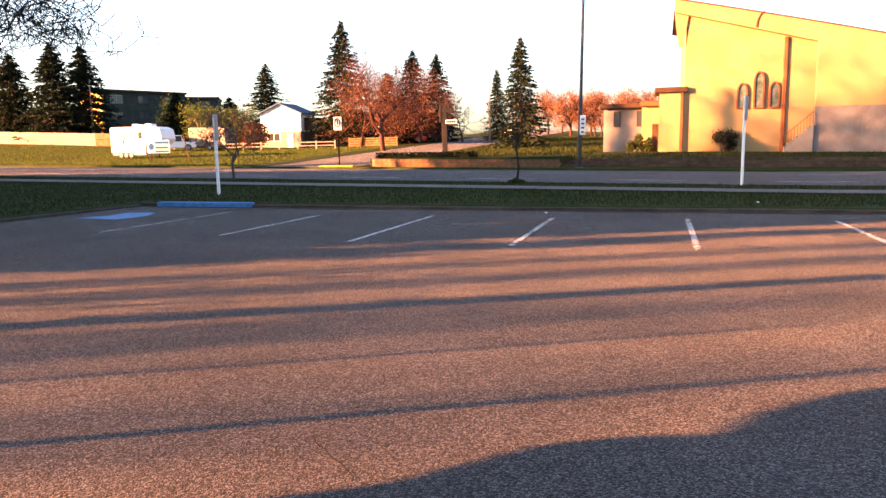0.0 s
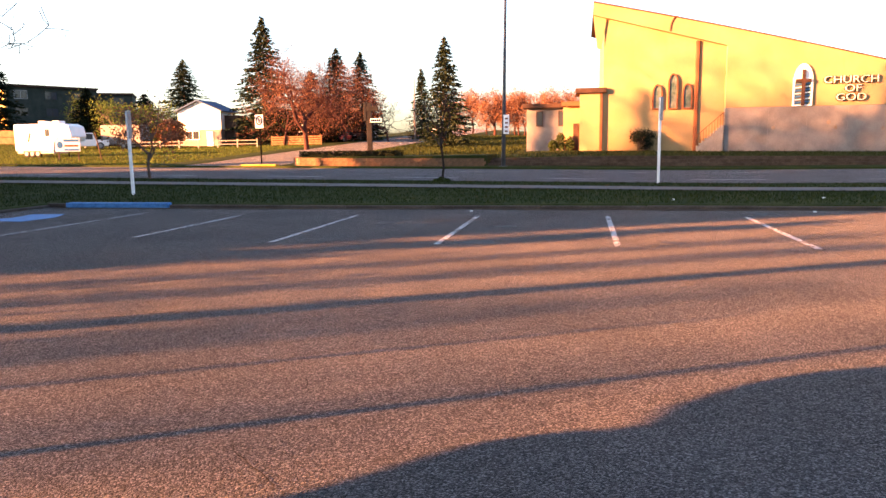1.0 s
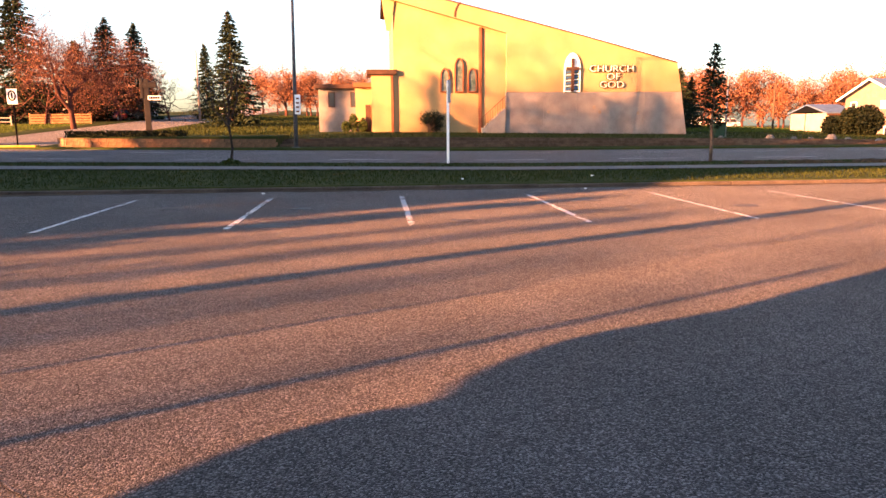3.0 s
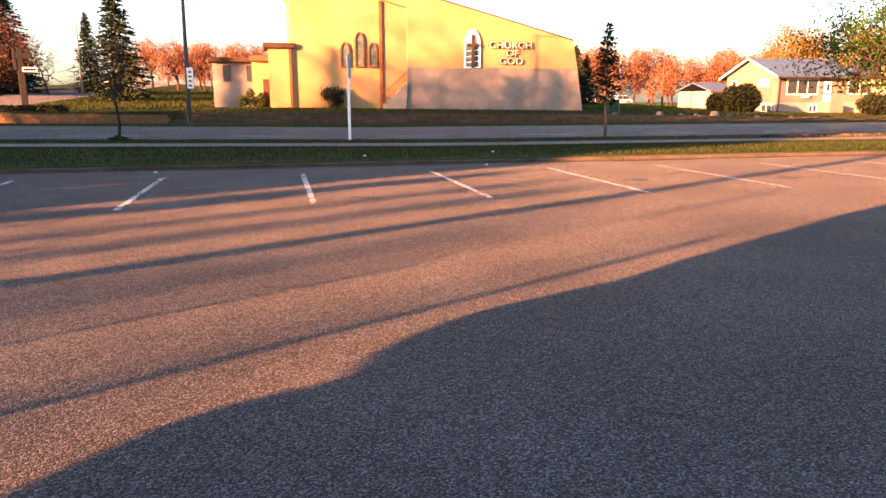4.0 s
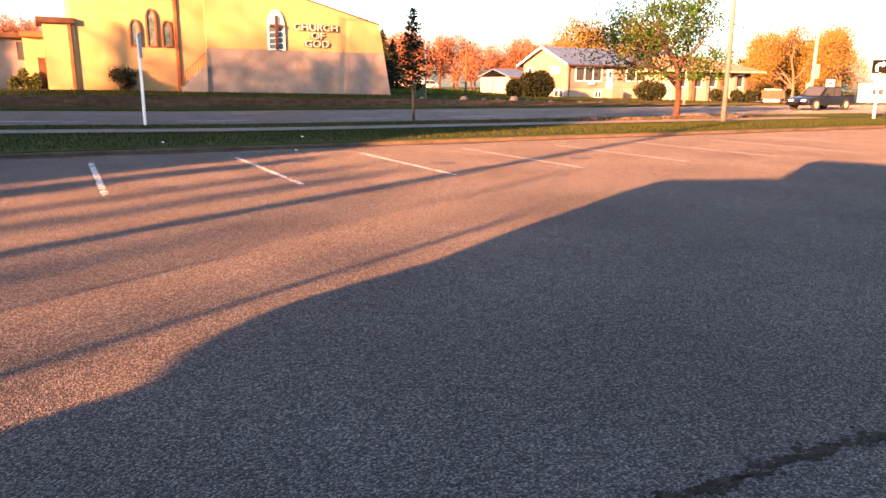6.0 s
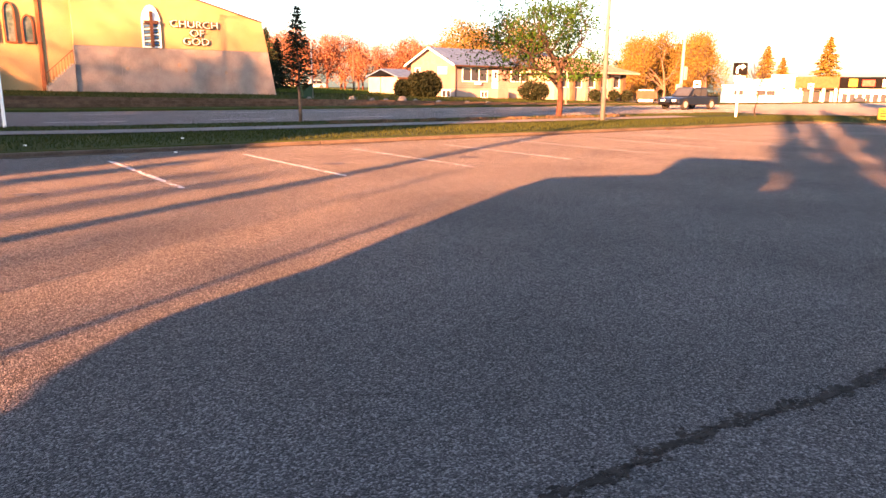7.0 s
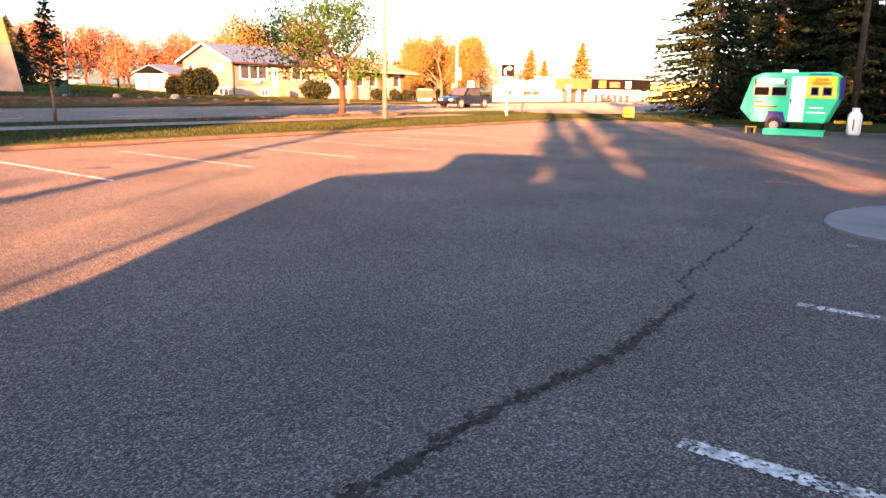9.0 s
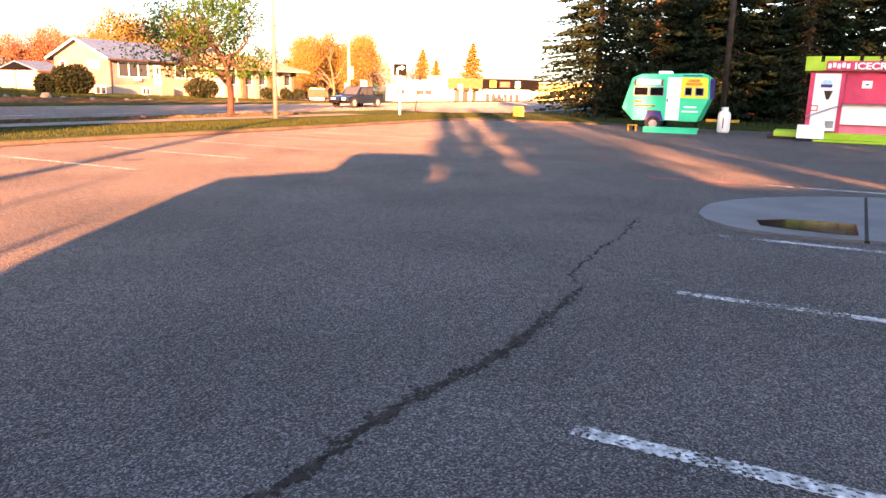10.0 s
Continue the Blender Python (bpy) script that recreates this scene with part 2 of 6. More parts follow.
M = {
    "lot": asphalt("worn_lot_asphalt", (0.028, 0.0265, 0.027), (0.071, 0.067, 0.067), (0.52, 0.52, 0.53), 0.45),
    "road": asphalt("road_asphalt", (0.062, 0.062, 0.064), (0.15, 0.147, 0.15), (0.85, 0.85, 0.85)),
    "crack": surf("dirt_filled_crack", (0.009, 0.0075, 0.0065), (0.036, 0.03, 0.025), 14, 0.95, 0.8, 90),
    "grass": surf("spring_grass", (0.017, 0.026, 0.007), (0.032, 0.040, 0.012), 0.7, 0.95, 0.5, 26, dist=0.03, grain=0.2, spec=0.03),
    "concrete": surf("weathered_concrete", (0.15, 0.143, 0.135), (0.21, 0.20, 0.185), 1.2, 0.85, 0.25, 45),
    "walk": surf("dull_sidewalk_concrete", (0.085, 0.078, 0.07), (0.125, 0.116, 0.105), 1.2, 0.9, 0.3, 45),
    "poledark": surf("dull_grey_pole_paint", (0.066, 0.07, 0.078), (0.095, 0.10, 0.11), 3, 0.75, 0.05, 40, grain=0.1),
    "kerb": surf("dirty_kerb_concrete", (0.034, 0.028, 0.024), (0.065, 0.054, 0.046), 1.5, 0.9, 0.5, 35),
    "paint": surf("worn_white_line_paint", (0.14, 0.138, 0.134), (0.46, 0.455, 0.445), 14, 0.7, 0.4, 50, grain=0.3),
    "roadpaint": surf("white_road_paint", (0.36, 0.36, 0.36), (0.55, 0.55, 0.55), 6, 0.7, 0.2, 40, grain=0.2),
    "blue": surf("worn_blue_paint", (0.03, 0.115, 0.27), (0.05, 0.17, 0.38), 6, 0.6, 0.3, 40),
    "yellow": surf("worn_yellow_paint", (0.26, 0.17, 0.02), (0.38, 0.26, 0.03), 6, 0.6, 0.3, 40),
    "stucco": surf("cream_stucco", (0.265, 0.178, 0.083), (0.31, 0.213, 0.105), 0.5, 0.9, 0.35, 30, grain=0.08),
    "band": surf("board_formed_concrete", (0.135, 0.124, 0.118), (0.195, 0.18, 0.172), 0.9, 0.9, 0.3, 18, grain=0.14),
    "brown": surf("dark_brown_trim", (0.03, 0.018, 0.013), (0.055, 0.03, 0.02), 2, 0.6, 0.1, 30),
    "redtrim": surf("red_brown_trim", (0.12, 0.045, 0.02), (0.17, 0.065, 0.03), 2, 0.6, 0.1, 30),
    "timber": surf("weathered_timber", (0.045, 0.03, 0.02), (0.085, 0.058, 0.04), 2.5, 0.9, 0.6, 22, vary=0.3),
    "white": surf("white_paint", (0.74, 0.74, 0.72), (0.82, 0.82, 0.80), 1.5, 0.55, 0.06, 30, grain=0.05),
    "beige": surf("beige_siding_paint", (0.15, 0.108, 0.10), (0.185, 0.133, 0.122), 0.8, 0.8, 0.1, 20, grain=0.06),
    "cream": surf("cream_wall_paint", (0.215, 0.18, 0.155), (0.255, 0.215, 0.185), 0.8, 0.8, 0.1, 20, grain=0.06),
    "shingle": surf("blue_grey_roof_shingle", (0.035, 0.062, 0.12), (0.055, 0.09, 0.16), 2, 0.85, 0.5, 14, grain=0.2),
    "brownroof": surf("brown_roof_shingle", (0.16, 0.10, 0.07), (0.26, 0.17, 0.12), 2, 0.85, 0.5, 14),
    "galv": surf("galvanised_steel", (0.20, 0.20, 0.20), (0.28, 0.28, 0.28), 4, 0.6, 0.05, 40, metal=0.3, grain=0.08),
    "rust": surf("rusty_steel", (0.16, 0.07, 0.04), (0.28, 0.14, 0.08), 6, 0.8, 0.3, 40),
    "black": surf("black_plastic", (0.003, 0.003, 0.0035), (0.006, 0.006, 0.007), 5, 0.9, 0.05, 60, spec=0.02),
    "rubber": surf("tyre_rubber", (0.015, 0.015, 0.015), (0.03, 0.03, 0.03), 5, 0.85, 0.2, 60),
    "glass": glassy("dark_window_glass", (0.03, 0.035, 0.045)),
    "stained": surf("stained_glass", (0.03, 0.06, 0.055), (0.12, 0.14, 0.13), 2.2, 0.35, 0.05, 5, spec=0.2),
    "stone": surf("field_stone", (0.08, 0.075, 0.07), (0.13, 0.12, 0.115), 2, 0.9, 0.6, 14, vary=0.25),
    "bark": surf("tree_bark", (0.06, 0.042, 0.032), (0.11, 0.08, 0.06), 5, 0.95, 0.8, 25),
    "redbark": surf("reddish_bark", (0.032, 0.013, 0.011), (0.06, 0.027, 0.021), 5, 0.95, 0.8, 25),
    "twig": surf("bare_twigs", (0.10, 0.065, 0.05), (0.17, 0.11, 0.085), 2, 0.9, 0, 10, vary=0.2),
    "spruce": leafy("spruce_needles", (0.008, 0.016, 0.010), (0.022, 0.032, 0.017), 0.12),
    "pine": leafy("pine_needles", (0.005, 0.011, 0.006), (0.012, 0.018, 0.009), 0.15),
    "bud": leafy("orange_buds", (0.12, 0.058, 0.034), (0.22, 0.11, 0.062), 0.3),
    "fresh": leafy("fresh_green_leaves", (0.007, 0.022, 0.004), (0.024, 0.06, 0.008), 0.12),
    "amber": leafy("amber_young_leaves", (0.085, 0.062, 0.014), (0.155, 0.108, 0.025), 0.3),
    "hedge": leafy("dark_hedge_leaves", (0.007, 0.012, 0.006), (0.016, 0.02, 0.01), 0.05),
    "olive": leafy("olive_willow_leaves", (0.055, 0.09, 0.018), (0.11, 0.15, 0.03), 0.25),
    "padgrey": surf("smooth_grey_concrete", (0.08, 0.079, 0.082), (0.115, 0.113, 0.117), 1.3, 0.8, 0.15, 60, grain=0.1),
    "water": glassy("puddle_water", (0.03, 0.02, 0.014), 0.08, 0.15),
    "damp": surf("damp_dirt", (0.06, 0.05, 0.04), (0.10, 0.085, 0.07), 5, 0.6, 0.3, 40),
    "stain": surf("oil_stain", (0.035, 0.032, 0.03), (0.07, 0.065, 0.06), 7, 0.7, 0.6, 55),
    "soil": surf("dry_soil", (0.032, 0.023, 0.015), (0.06, 0.043, 0.027), 1.5, 0.95, 0.8, 18, dist=0.05),
    "block": surf("orange_brown_block", (0.10, 0.055, 0.03), (0.16, 0.092, 0.05), 2, 0.9, 0.5, 20, vary=0.25),
    "peach": surf("peach_shingle", (0.17, 0.115, 0.095), (0.21, 0.145, 0.12), 1, 0.85, 0.2, 12),
    "fence": surf("orange_brown_fence", (0.17, 0.085, 0.04), (0.24, 0.13, 0.065), 2, 0.9, 0.3, 16, vary=0.2),
    "ochre": surf("ochre_wall", (0.36, 0.25, 0.07), (0.44, 0.31, 0.10), 0.8, 0.85, 0.1, 20, grain=0.06),
    "aptgreen": surf("dark_green_wall", (0.02, 0.028, 0.024), (0.035, 0.042, 0.036), 0.8, 0.85, 0.1, 20),
    "navy": surf("navy_car_paint", (0.003, 0.005, 0.012), (0.005, 0.008, 0.017), 1, 0.3, 0, 20, spec=0.3, grain=0.03),
    "carred": surf("red_car_paint", (0.30, 0.015, 0.02), (0.38, 0.02, 0.025), 1, 0.3, 0, 20, spec=0.6, grain=0.03),
    "carwhite": surf("white_vehicle_paint", (0.68, 0.68, 0.67), (0.78, 0.78, 0.77), 1, 0.35, 0, 20, spec=0.5, grain=0.03),
    "tail": surf("red_lens", (0.25, 0.01, 0.01), (0.35, 0.02, 0.02), 3, 0.2, 0, 20, spec=0.6),
    "paleblue": surf("pale_blue_paint", (0.30, 0.50, 0.60), (0.45, 0.62, 0.70), 3, 0.5, 0.05, 20),
    "mint": surf("mint_green_paint", (0.035, 0.47, 0.24), (0.05, 0.55, 0.29), 2, 0.5, 0.05, 25, grain=0.06),
    "sunyellow": surf("bright_yellow_paint", (0.75, 0.52, 0.02), (0.85, 0.62, 0.04), 2, 0.5, 0.05, 25, grain=0.05),
    "purple": surf("dark_purple_paint", (0.04, 0.03, 0.13), (0.07, 0.05, 0.20), 2, 0.5, 0.05, 25),
    "pink": surf("pink_paint", (0.60, 0.12, 0.20), (0.70, 0.17, 0.26), 2, 0.55, 0.05, 25, grain=0.06),
    "pinkdark": surf("raspberry_paint", (0.42, 0.04, 0.09), (0.55, 0.07, 0.13), 1.2, 0.55, 0.05, 25, grain=0.06),
    "lime": surf("lime_green_paint", (0.26, 0.42, 0.02), (0.34, 0.50, 0.04), 2, 0.6, 0.1, 25, grain=0.08),
    "signred": surf("red_sign_paint", (0.45, 0.04, 0.03), (0.60, 0.08, 0.05), 3, 0.55, 0.05, 25),
    "bingreen": surf("dark_green_plastic", (0.008, 0.026, 0.018), (0.013, 0.038, 0.026), 3, 0.5, 0.05, 25),
    "stainwall": surf("faint_wall_stain", (0.16, 0.12, 0.09), (0.22, 0.17, 0.13), 3, 0.9, 0.1, 25),
    "darkbark": surf("dark_branch_bark", (0.018, 0.014, 0.012), (0.035, 0.026, 0.02), 5, 0.95, 0.3, 25),
    # Light is in the colour: lawnblade for sunlit lawns, blade darker for shaded grass.
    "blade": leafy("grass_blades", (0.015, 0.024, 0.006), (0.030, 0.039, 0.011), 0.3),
    "lawnblade": leafy("lawn_blades_sun_in_colour", (0.024, 0.047, 0.009), (0.082, 0.10, 0.019), 0.3),
    "bronze": surf("dark_bronze_sign_paint", (0.012, 0.0115, 0.012), (0.02, 0.019, 0.019), 3, 0.7, 0.1, 25),
    "letter": surf("cream_letter_paint", (0.42, 0.38, 0.33), (0.50, 0.46, 0.40), 2, 0.6, 0.05, 25, grain=0.05),
    "olivehedge": leafy("green_shrub_leaves", (0.02, 0.035, 0.01), (0.05, 0.065, 0.018), 0.15),
}


# ---- mesh tools ----
class B:
    """Gathers corners and faces of one mesh."""

    def __init__(self):
        self.v, self.f = [], []

    def add(self, vs, fs):
        k = len(self.v)
        self.v += [tuple(p) for p in vs]
        self.f += [tuple(i + k for i in q) for q in fs]
        return self

    def box(self, x0, y0, z0, x1, y1, z1, m=None):
        vs = [(x, y, z) for z in (z0, z1) for x, y in ((x0, y0), (x1, y0), (x1, y1), (x0, y1))]
        if m is not None:
            vs = [m @ Vector(p) for p in vs]
        return self.add(vs, [(3, 2, 1, 0), (4, 5, 6, 7), (0, 1, 5, 4), (1, 2, 6, 5), (2, 3, 7, 6), (3, 0, 4, 7)])

    def prism(self, poly, lo, hi, axis="y"):
        """A polygon in xz (axis y), yz (axis x) or xy (axis z), drawn out from lo to hi."""
        put = {"y": lambda a, b, c: (a, c, b), "x": lambda a, b, c: (c, a, b), "z": lambda a, b, c: (a, b, c)}[axis]
        k = len(poly)
        vs = [put(a, b, lo) for a, b in poly] + [put(a, b, hi) for a, b in poly]
        fs = [tuple(range(k))[::-1], tuple(range(k, 2 * k))] + [(i, (i + 1) % k, k + (i + 1) % k, k + i) for i in range(k)]
        return self.add(vs, fs)

    def tube(self, pts, radii, sides=8, caps=True):
        rings = []
        for i, p in enumerate(pts):
            p = Vector(p)
            d = (Vector(pts[min(i + 1, len(pts) - 1)]) - Vector(pts[max(i - 1, 0)])).normalized()
            u = d.orthogonal().normalized() if abs(d.z) < 0.99 else Vector((1, 0, 0))
            w = d.cross(u).normalized()
            u = w.cross(d)
            rings.append([p + (u * math.cos(a) + w * math.sin(a)) * radii[i] for a in (2 * math.pi * j / sides for j in range(sides))])
        vs = [q for r in rings for q in r]
        fs = [(i * sides + j, i * sides + (j + 1) % sides, (i + 1) * sides + (j + 1) % sides, (i + 1) * sides + j)
              for i in range(len(pts) - 1) for j in range(sides)]
        if caps:
            fs += [tuple(range(sides))[::-1], tuple(range((len(pts) - 1) * sides, len(pts) * sides))]
        return self.add(vs, fs)

    def strip(self, rows):
        """A sheet through rows of points."""
        k = len(rows[0])
        return self.add([p for r in rows for p in r],
                        [(i * k + j, i * k + j + 1, (i + 1) * k + j + 1, (i + 1) * k + j) for i in range(len(rows) - 1) for j in range(k - 1)])

    def mesh(self, name, material, bevel=0.0, smooth=False, fix=True):
        me = bpy.data.meshes.new(name)
        me.from_pydata(self.v, [], self.f)
        if fix or bevel:
            bm = bmesh.new()
            bm.from_mesh(me)
            if fix:
                bmesh.ops.recalc_face_normals(bm, faces=bm.faces)
            if bevel:
                bmesh.ops.bevel(bm, geom=list(bm.edges), offset=bevel, segments=1, affect="EDGES", clamp_overlap=True)
            bm.to_mesh(me)
            bm.free()
        if smooth:
            me.polygons.foreach_set("use_smooth", [True] * len(me.polygons))
        me.materials.append(material)
        return me


def part(name, b, material, parent, label="", bevel=0.0, smooth=False, fix=True, kind=""):
    ob = new(name, b.mesh(name, M[material] if isinstance(material, str) else material, bevel, smooth, fix))
    ob.parent = parent
    return tagged(ob, label, kind=kind)


def thing(name, label, category, x=0, y=0, z=0, rz=0, group="", kind=""):
    ob = new(name)
    ob.empty_display_size = 0.2
    ob.matrix_world = pose(x, y, z, 0, 0, rz)
    return tagged(ob, label, category, group, kind)


def solid(name, b, material, label, category, kind="", bevel=0.0, smooth=False, fix=True, group="", at=None):
    ob = new(name, b.mesh(name, M[material], bevel, smooth, fix))
    if at is not None:
        ob.matrix_world = at
    return tagged(ob, label, category, group, kind)


def lerp(x, table):
    return float(np.interp(x, [a for a, _ in table], [b for _, b in table]))


def smooth(a, b, x):
    t = min(1.0, max(0.0, (x - a) / (b - a)))
    return t * t * (3 - 2 * t)


FAR_Z = [(-200, 4.0), (-90, 2.2), (-50, 1.1), (-20, 0.9), (0, 1.0), (25, 0.66), (50, 0.2), (75, -0.15), (130, -1.2), (300, -2)]
FAR_S = [(-90, 0.055), (-50, 0.033), (-28, 0.045), (-17, 0.036), (0, 0.03), (45, 0.02), (75, 0.003), (130, 0.0)]


def road_z(x, y):
    return -0.013 * min(5.0, max(-90.0, x)) + 0.03 + 0.006 * (min(max(y, 24.0), 42.5) - 24)


def gz(x, y):
    """Height of the ground."""
    if y < 17.3:
        return 0.1
    near = 0.1 + smooth(17.5, 23.5, y) * (road_z(x, y) + 0.02 - 0.1)
    if y < 43:
        return near
    return near + smooth(43.2, 48.5 if x > -30 else 60, y) * (lerp(x, FAR_Z) + lerp(x, FAR_S) * (min(y, 170) - 58) - near)


# ---- ground ----
LOT = (-14.9, 34.0, -24.0, 17.0)      # x0, x1, y0, y1
ROAD_Y = (27.8, 42.6)
STREET_X = (-29.5, -20.5)


def grid(xs, ys, zf):
    b = B()
    b.strip([[(x, y, zf(x, y)) for x in xs] for y in ys])
    return b


def span(a, b, step):
    n = max(1, round((b - a) / step))
    return [a + (b - a) * i / n for i in range(n + 1)]


def ground_z(x, y):
    if LOT[0] - 0.05 < x < LOT[1] + 0.05 and LOT[2] - 0.05 < y < LOT[3] + 0.05:
        return -0.12
    if ROAD_Y[0] + 0.05 < y < ROAD_Y[1] - 0.05:
        return road_z(x, y) - 0.25
    if y > ROAD_Y[1] and STREET_X[0] + 0.1 < x < STREET_X[1] - 0.1:
        return gz(x, y) - 0.25
    return gz(x, y)


xs = sorted(set([-900, -500, -300, -200, -150, -120, 80, 100, 120, 150, 200, 300, 500, 900] + span(-100, -30, 5) + span(-29.4, -20.6, 2.2)
                + span(-20, 70, 1.5) + [STREET_X[0], STREET_X[1], LOT[0] - 0.1, LOT[0], LOT[1], LOT[1] + 0.1]))
ys = sorted(set([-900, -400, -200, -100, -60, -40, -30, 190, 240, 320, 500, 900, 1500] + span(-24, 17, 4.1) + [LOT[2] - 0.1, LOT[3] + 0.1]
                + span(17.4, 27.6, 0.85) + [27.75, 27.8, 27.9, 35, 42.5, 42.6, 42.65] + span(43, 60, 0.9) + span(62, 170, 6)))
solid("ground", grid(xs, ys, ground_z), "grass", "spring grass verge and lawns, patchy green and yellow", "ground", "structure", smooth=False, fix=False)

solid("parking_lot", grid(span(LOT[0], LOT[1], 3), span(LOT[2], LOT[3], 3), lambda x, y: 0.0), "lot",
      "worn grey parking lot asphalt with exposed aggregate", "pavement", "structure", fix=False)
solid("road", grid(span(-300, 300, 5), span(ROAD_Y[0], ROAD_Y[1], 2), lambda x, y: road_z(x, y) - 0.1), "road",
      "wide grey asphalt road with faded white lane lines", "road", "structure", fix=False)
solid("side_street", grid(span(*STREET_X, 1.5), [42.6] + span(43.5, 170, 3), lambda x, y: gz(x, y) - 0.08 if y > 42.7 else road_z(x, 42.6) - 0.096), "road",
      "grey side street climbing away from the road", "road", "structure", fix=False)
SIDE_Y = (23.3, 24.9)
solid("sidewalk", grid(span(-300, 34, 3), [SIDE_Y[0], SIDE_Y[1]], lambda x, y: gz(x, y) + 0.035), "walk",
      "pale concrete sidewalk along the grass verge", "sidewalk", "structure", fix=False)


def kerb_run(name, pts, zf, label, w=0.15, h=0.075, mat="kerb", chunk=2.4):
    """A kerb of separate lengths along a polyline."""
    top = thing(name, label, "kerb", kind="structure")
    for (ax, ay), (bx, by) in zip(pts, pts[1:]):
        d = math.hypot(bx - ax, by - ay)
        n = max(1, round(d / chunk))
        for i in range(n):
            p, q = [(ax + (bx - ax) * (i + e) / n, ay + (by - ay) * (i + e) / n) for e in (0.002, 0.998)]
            ux, uy = (q[1] - p[1]) / d * n * w / 2, -(q[0] - p[0]) / d * n * w / 2
            z0, z1 = zf(*p) - 0.1, zf(*q) - 0.1
            dz = random.uniform(-0.008, 0.008)
            b = B()
            b.add([(p[0] - ux, p[1] - uy, z0), (p[0] + ux, p[1] + uy, z0), (q[0] + ux, q[1] + uy, z1), (q[0] - ux, q[1] - uy, z1),
                   (p[0] - ux, p[1] - uy, z0 + 0.1 + h + dz), (p[0] + ux, p[1] + uy, z0 + 0.1 + h + dz), (q[0] + ux, q[1] + uy, z1 + 0.1 + h + dz), (q[0] - ux, q[1] - uy, z1 + 0.1 + h + dz)],
                  [(3, 2, 1, 0), (4, 5, 6, 7), (0, 1, 5, 4), (1, 2, 6, 5), (2, 3, 7, 6), (3, 0, 4, 7)])
            part("kerb_stone", b, mat, top, bevel=0.02)
    return top


kerb_run("kerb_lot_end", [(-14.9, 17.0), (-14.32, 17.0)], lambda x, y: 0, "low concrete kerb end", h=0.1)
kerb_run("kerb_lot", [(-11.28, 17.0), (32.0, 17.0), (33.4, 16.4), (34.0, 15.2), (34.0, 8.2)], lambda x, y: 0, "low brown-grey concrete kerb between parking lot and grass")
kerb_run("kerb_lot_side", [(-14.9, -24), (-14.9, 17.0)], lambda x, y: 0, "low grey concrete kerb at the side of the lot")
blue = thing("kerb_blue", "bright blue painted kerb at the accessible stall", "kerb", kind="structure")
part("kerb_stone", B().box(-14.3, 16.87, -0.05, -11.3, 17.13, 0.13), "blue", blue, bevel=0.025)
kerb_run("kerb_road_near", [(-150, 27.7), (33, 27.7), (40, 27.0)], lambda x, y: road_z(x, y) - 0.1, "low concrete kerb along the road", chunk=6)
kerb_run("kerb_road_far", [(-19.5, 42.7), (140, 42.7)], lambda x, y: road_z(x, y) - 0.1, "low concrete kerb on the far side of the road", chunk=6)
kerb_run("kerb_road_left", [(-150, 42.7), (-30.5, 42.7)], lambda x, y: road_z(x, y) - 0.1, "low concrete kerb before the lawn", chunk=6)


def line(name, x0, y0, x1, y1, w, zf, mat="paint", label="worn white painted parking line", cat="road marking", cell=0.25, cols=1, lost=0.0):
    """A painted line of small cells with ragged edges, some of them worn away."""
    d = math.hypot(x1 - x0, y1 - y0)
    n = max(2, int(d / cell))
    ux, uy = (y1 - y0) / d * w / 2, -(x1 - x0) / d * w / 2
    b = B()
    rows = []
    for i in range(n + 1):
        x, y = x0 + (x1 - x0) * i / n, y0 + (y1 - y0) * i / n
        e = [-1 - random.uniform(-0.16, 0.1)] + [2 * (c + random.uniform(-0.2, 0.2)) / cols - 1 for c in range(1, cols)] + [1 + random.uniform(-0.16, 0.1)]
        rows.append([(x + ux * q, y + uy * q, zf(x, y)) for q in e])
    for i in range(n):
        worn = lost * (0.3 + 1.5 * max(0.0, noise.noise(Vector((x0 * 3.1, i * cell * 2.3, y0)))) * 2)
        for c in range(cols):
            if random.random() > worn:
                b.add([rows[i][c], rows[i][c + 1], rows[i + 1][c + 1], rows[i + 1][c]], [(0, 1, 2, 3)])
    return solid(name, b, mat, label, cat, "structure", fix=False)


for k in range(-4, 12):
    x = -0.19 + 2.7 * k
    line("parking_line", x, {-4: 15.6, -3: 15.0}.get(k, 15.2), x, 10.7 if k > -3 else 11.1, 0.1, lambda x, y: 0.005, cell=0.1, cols=3, lost=0.3)
for x in (2.3, 4.9, 7.5):
    line("parking_line", x, 1.1, x + 0.1, -4.2, 0.11, lambda x, y: 0.005, cell=0.016, cols=9, lost=0.5)
line("parking_line", 12.75, 1.05, 12.85, -4.0, 0.11, lambda x, y: 0.005, cell=0.1, cols=3, lost=0.3)
line("parking_line", 12.7, 2.95, 12.73, 1.4, 0.07, lambda x, y: 0.005, "signred", "worn thin red painted line on the asphalt", cell=0.1, cols=2, lost=0.5)
for k in range(-18, 19):
    x = 3.84 + 6.6 * k
    line("lane_line", x, 32.4, x + 3.1, 32.4, 0.2, lambda x, y: road_z(x, y) - 0.094, "roadpaint", "white dashed lane line on the road")
    line("lane_line", x + 2, 39.0, x + 5.4, 39.0, 0.16, lambda x, y: road_z(x, y) - 0.094, "roadpaint", "white dashed lane line on the road")


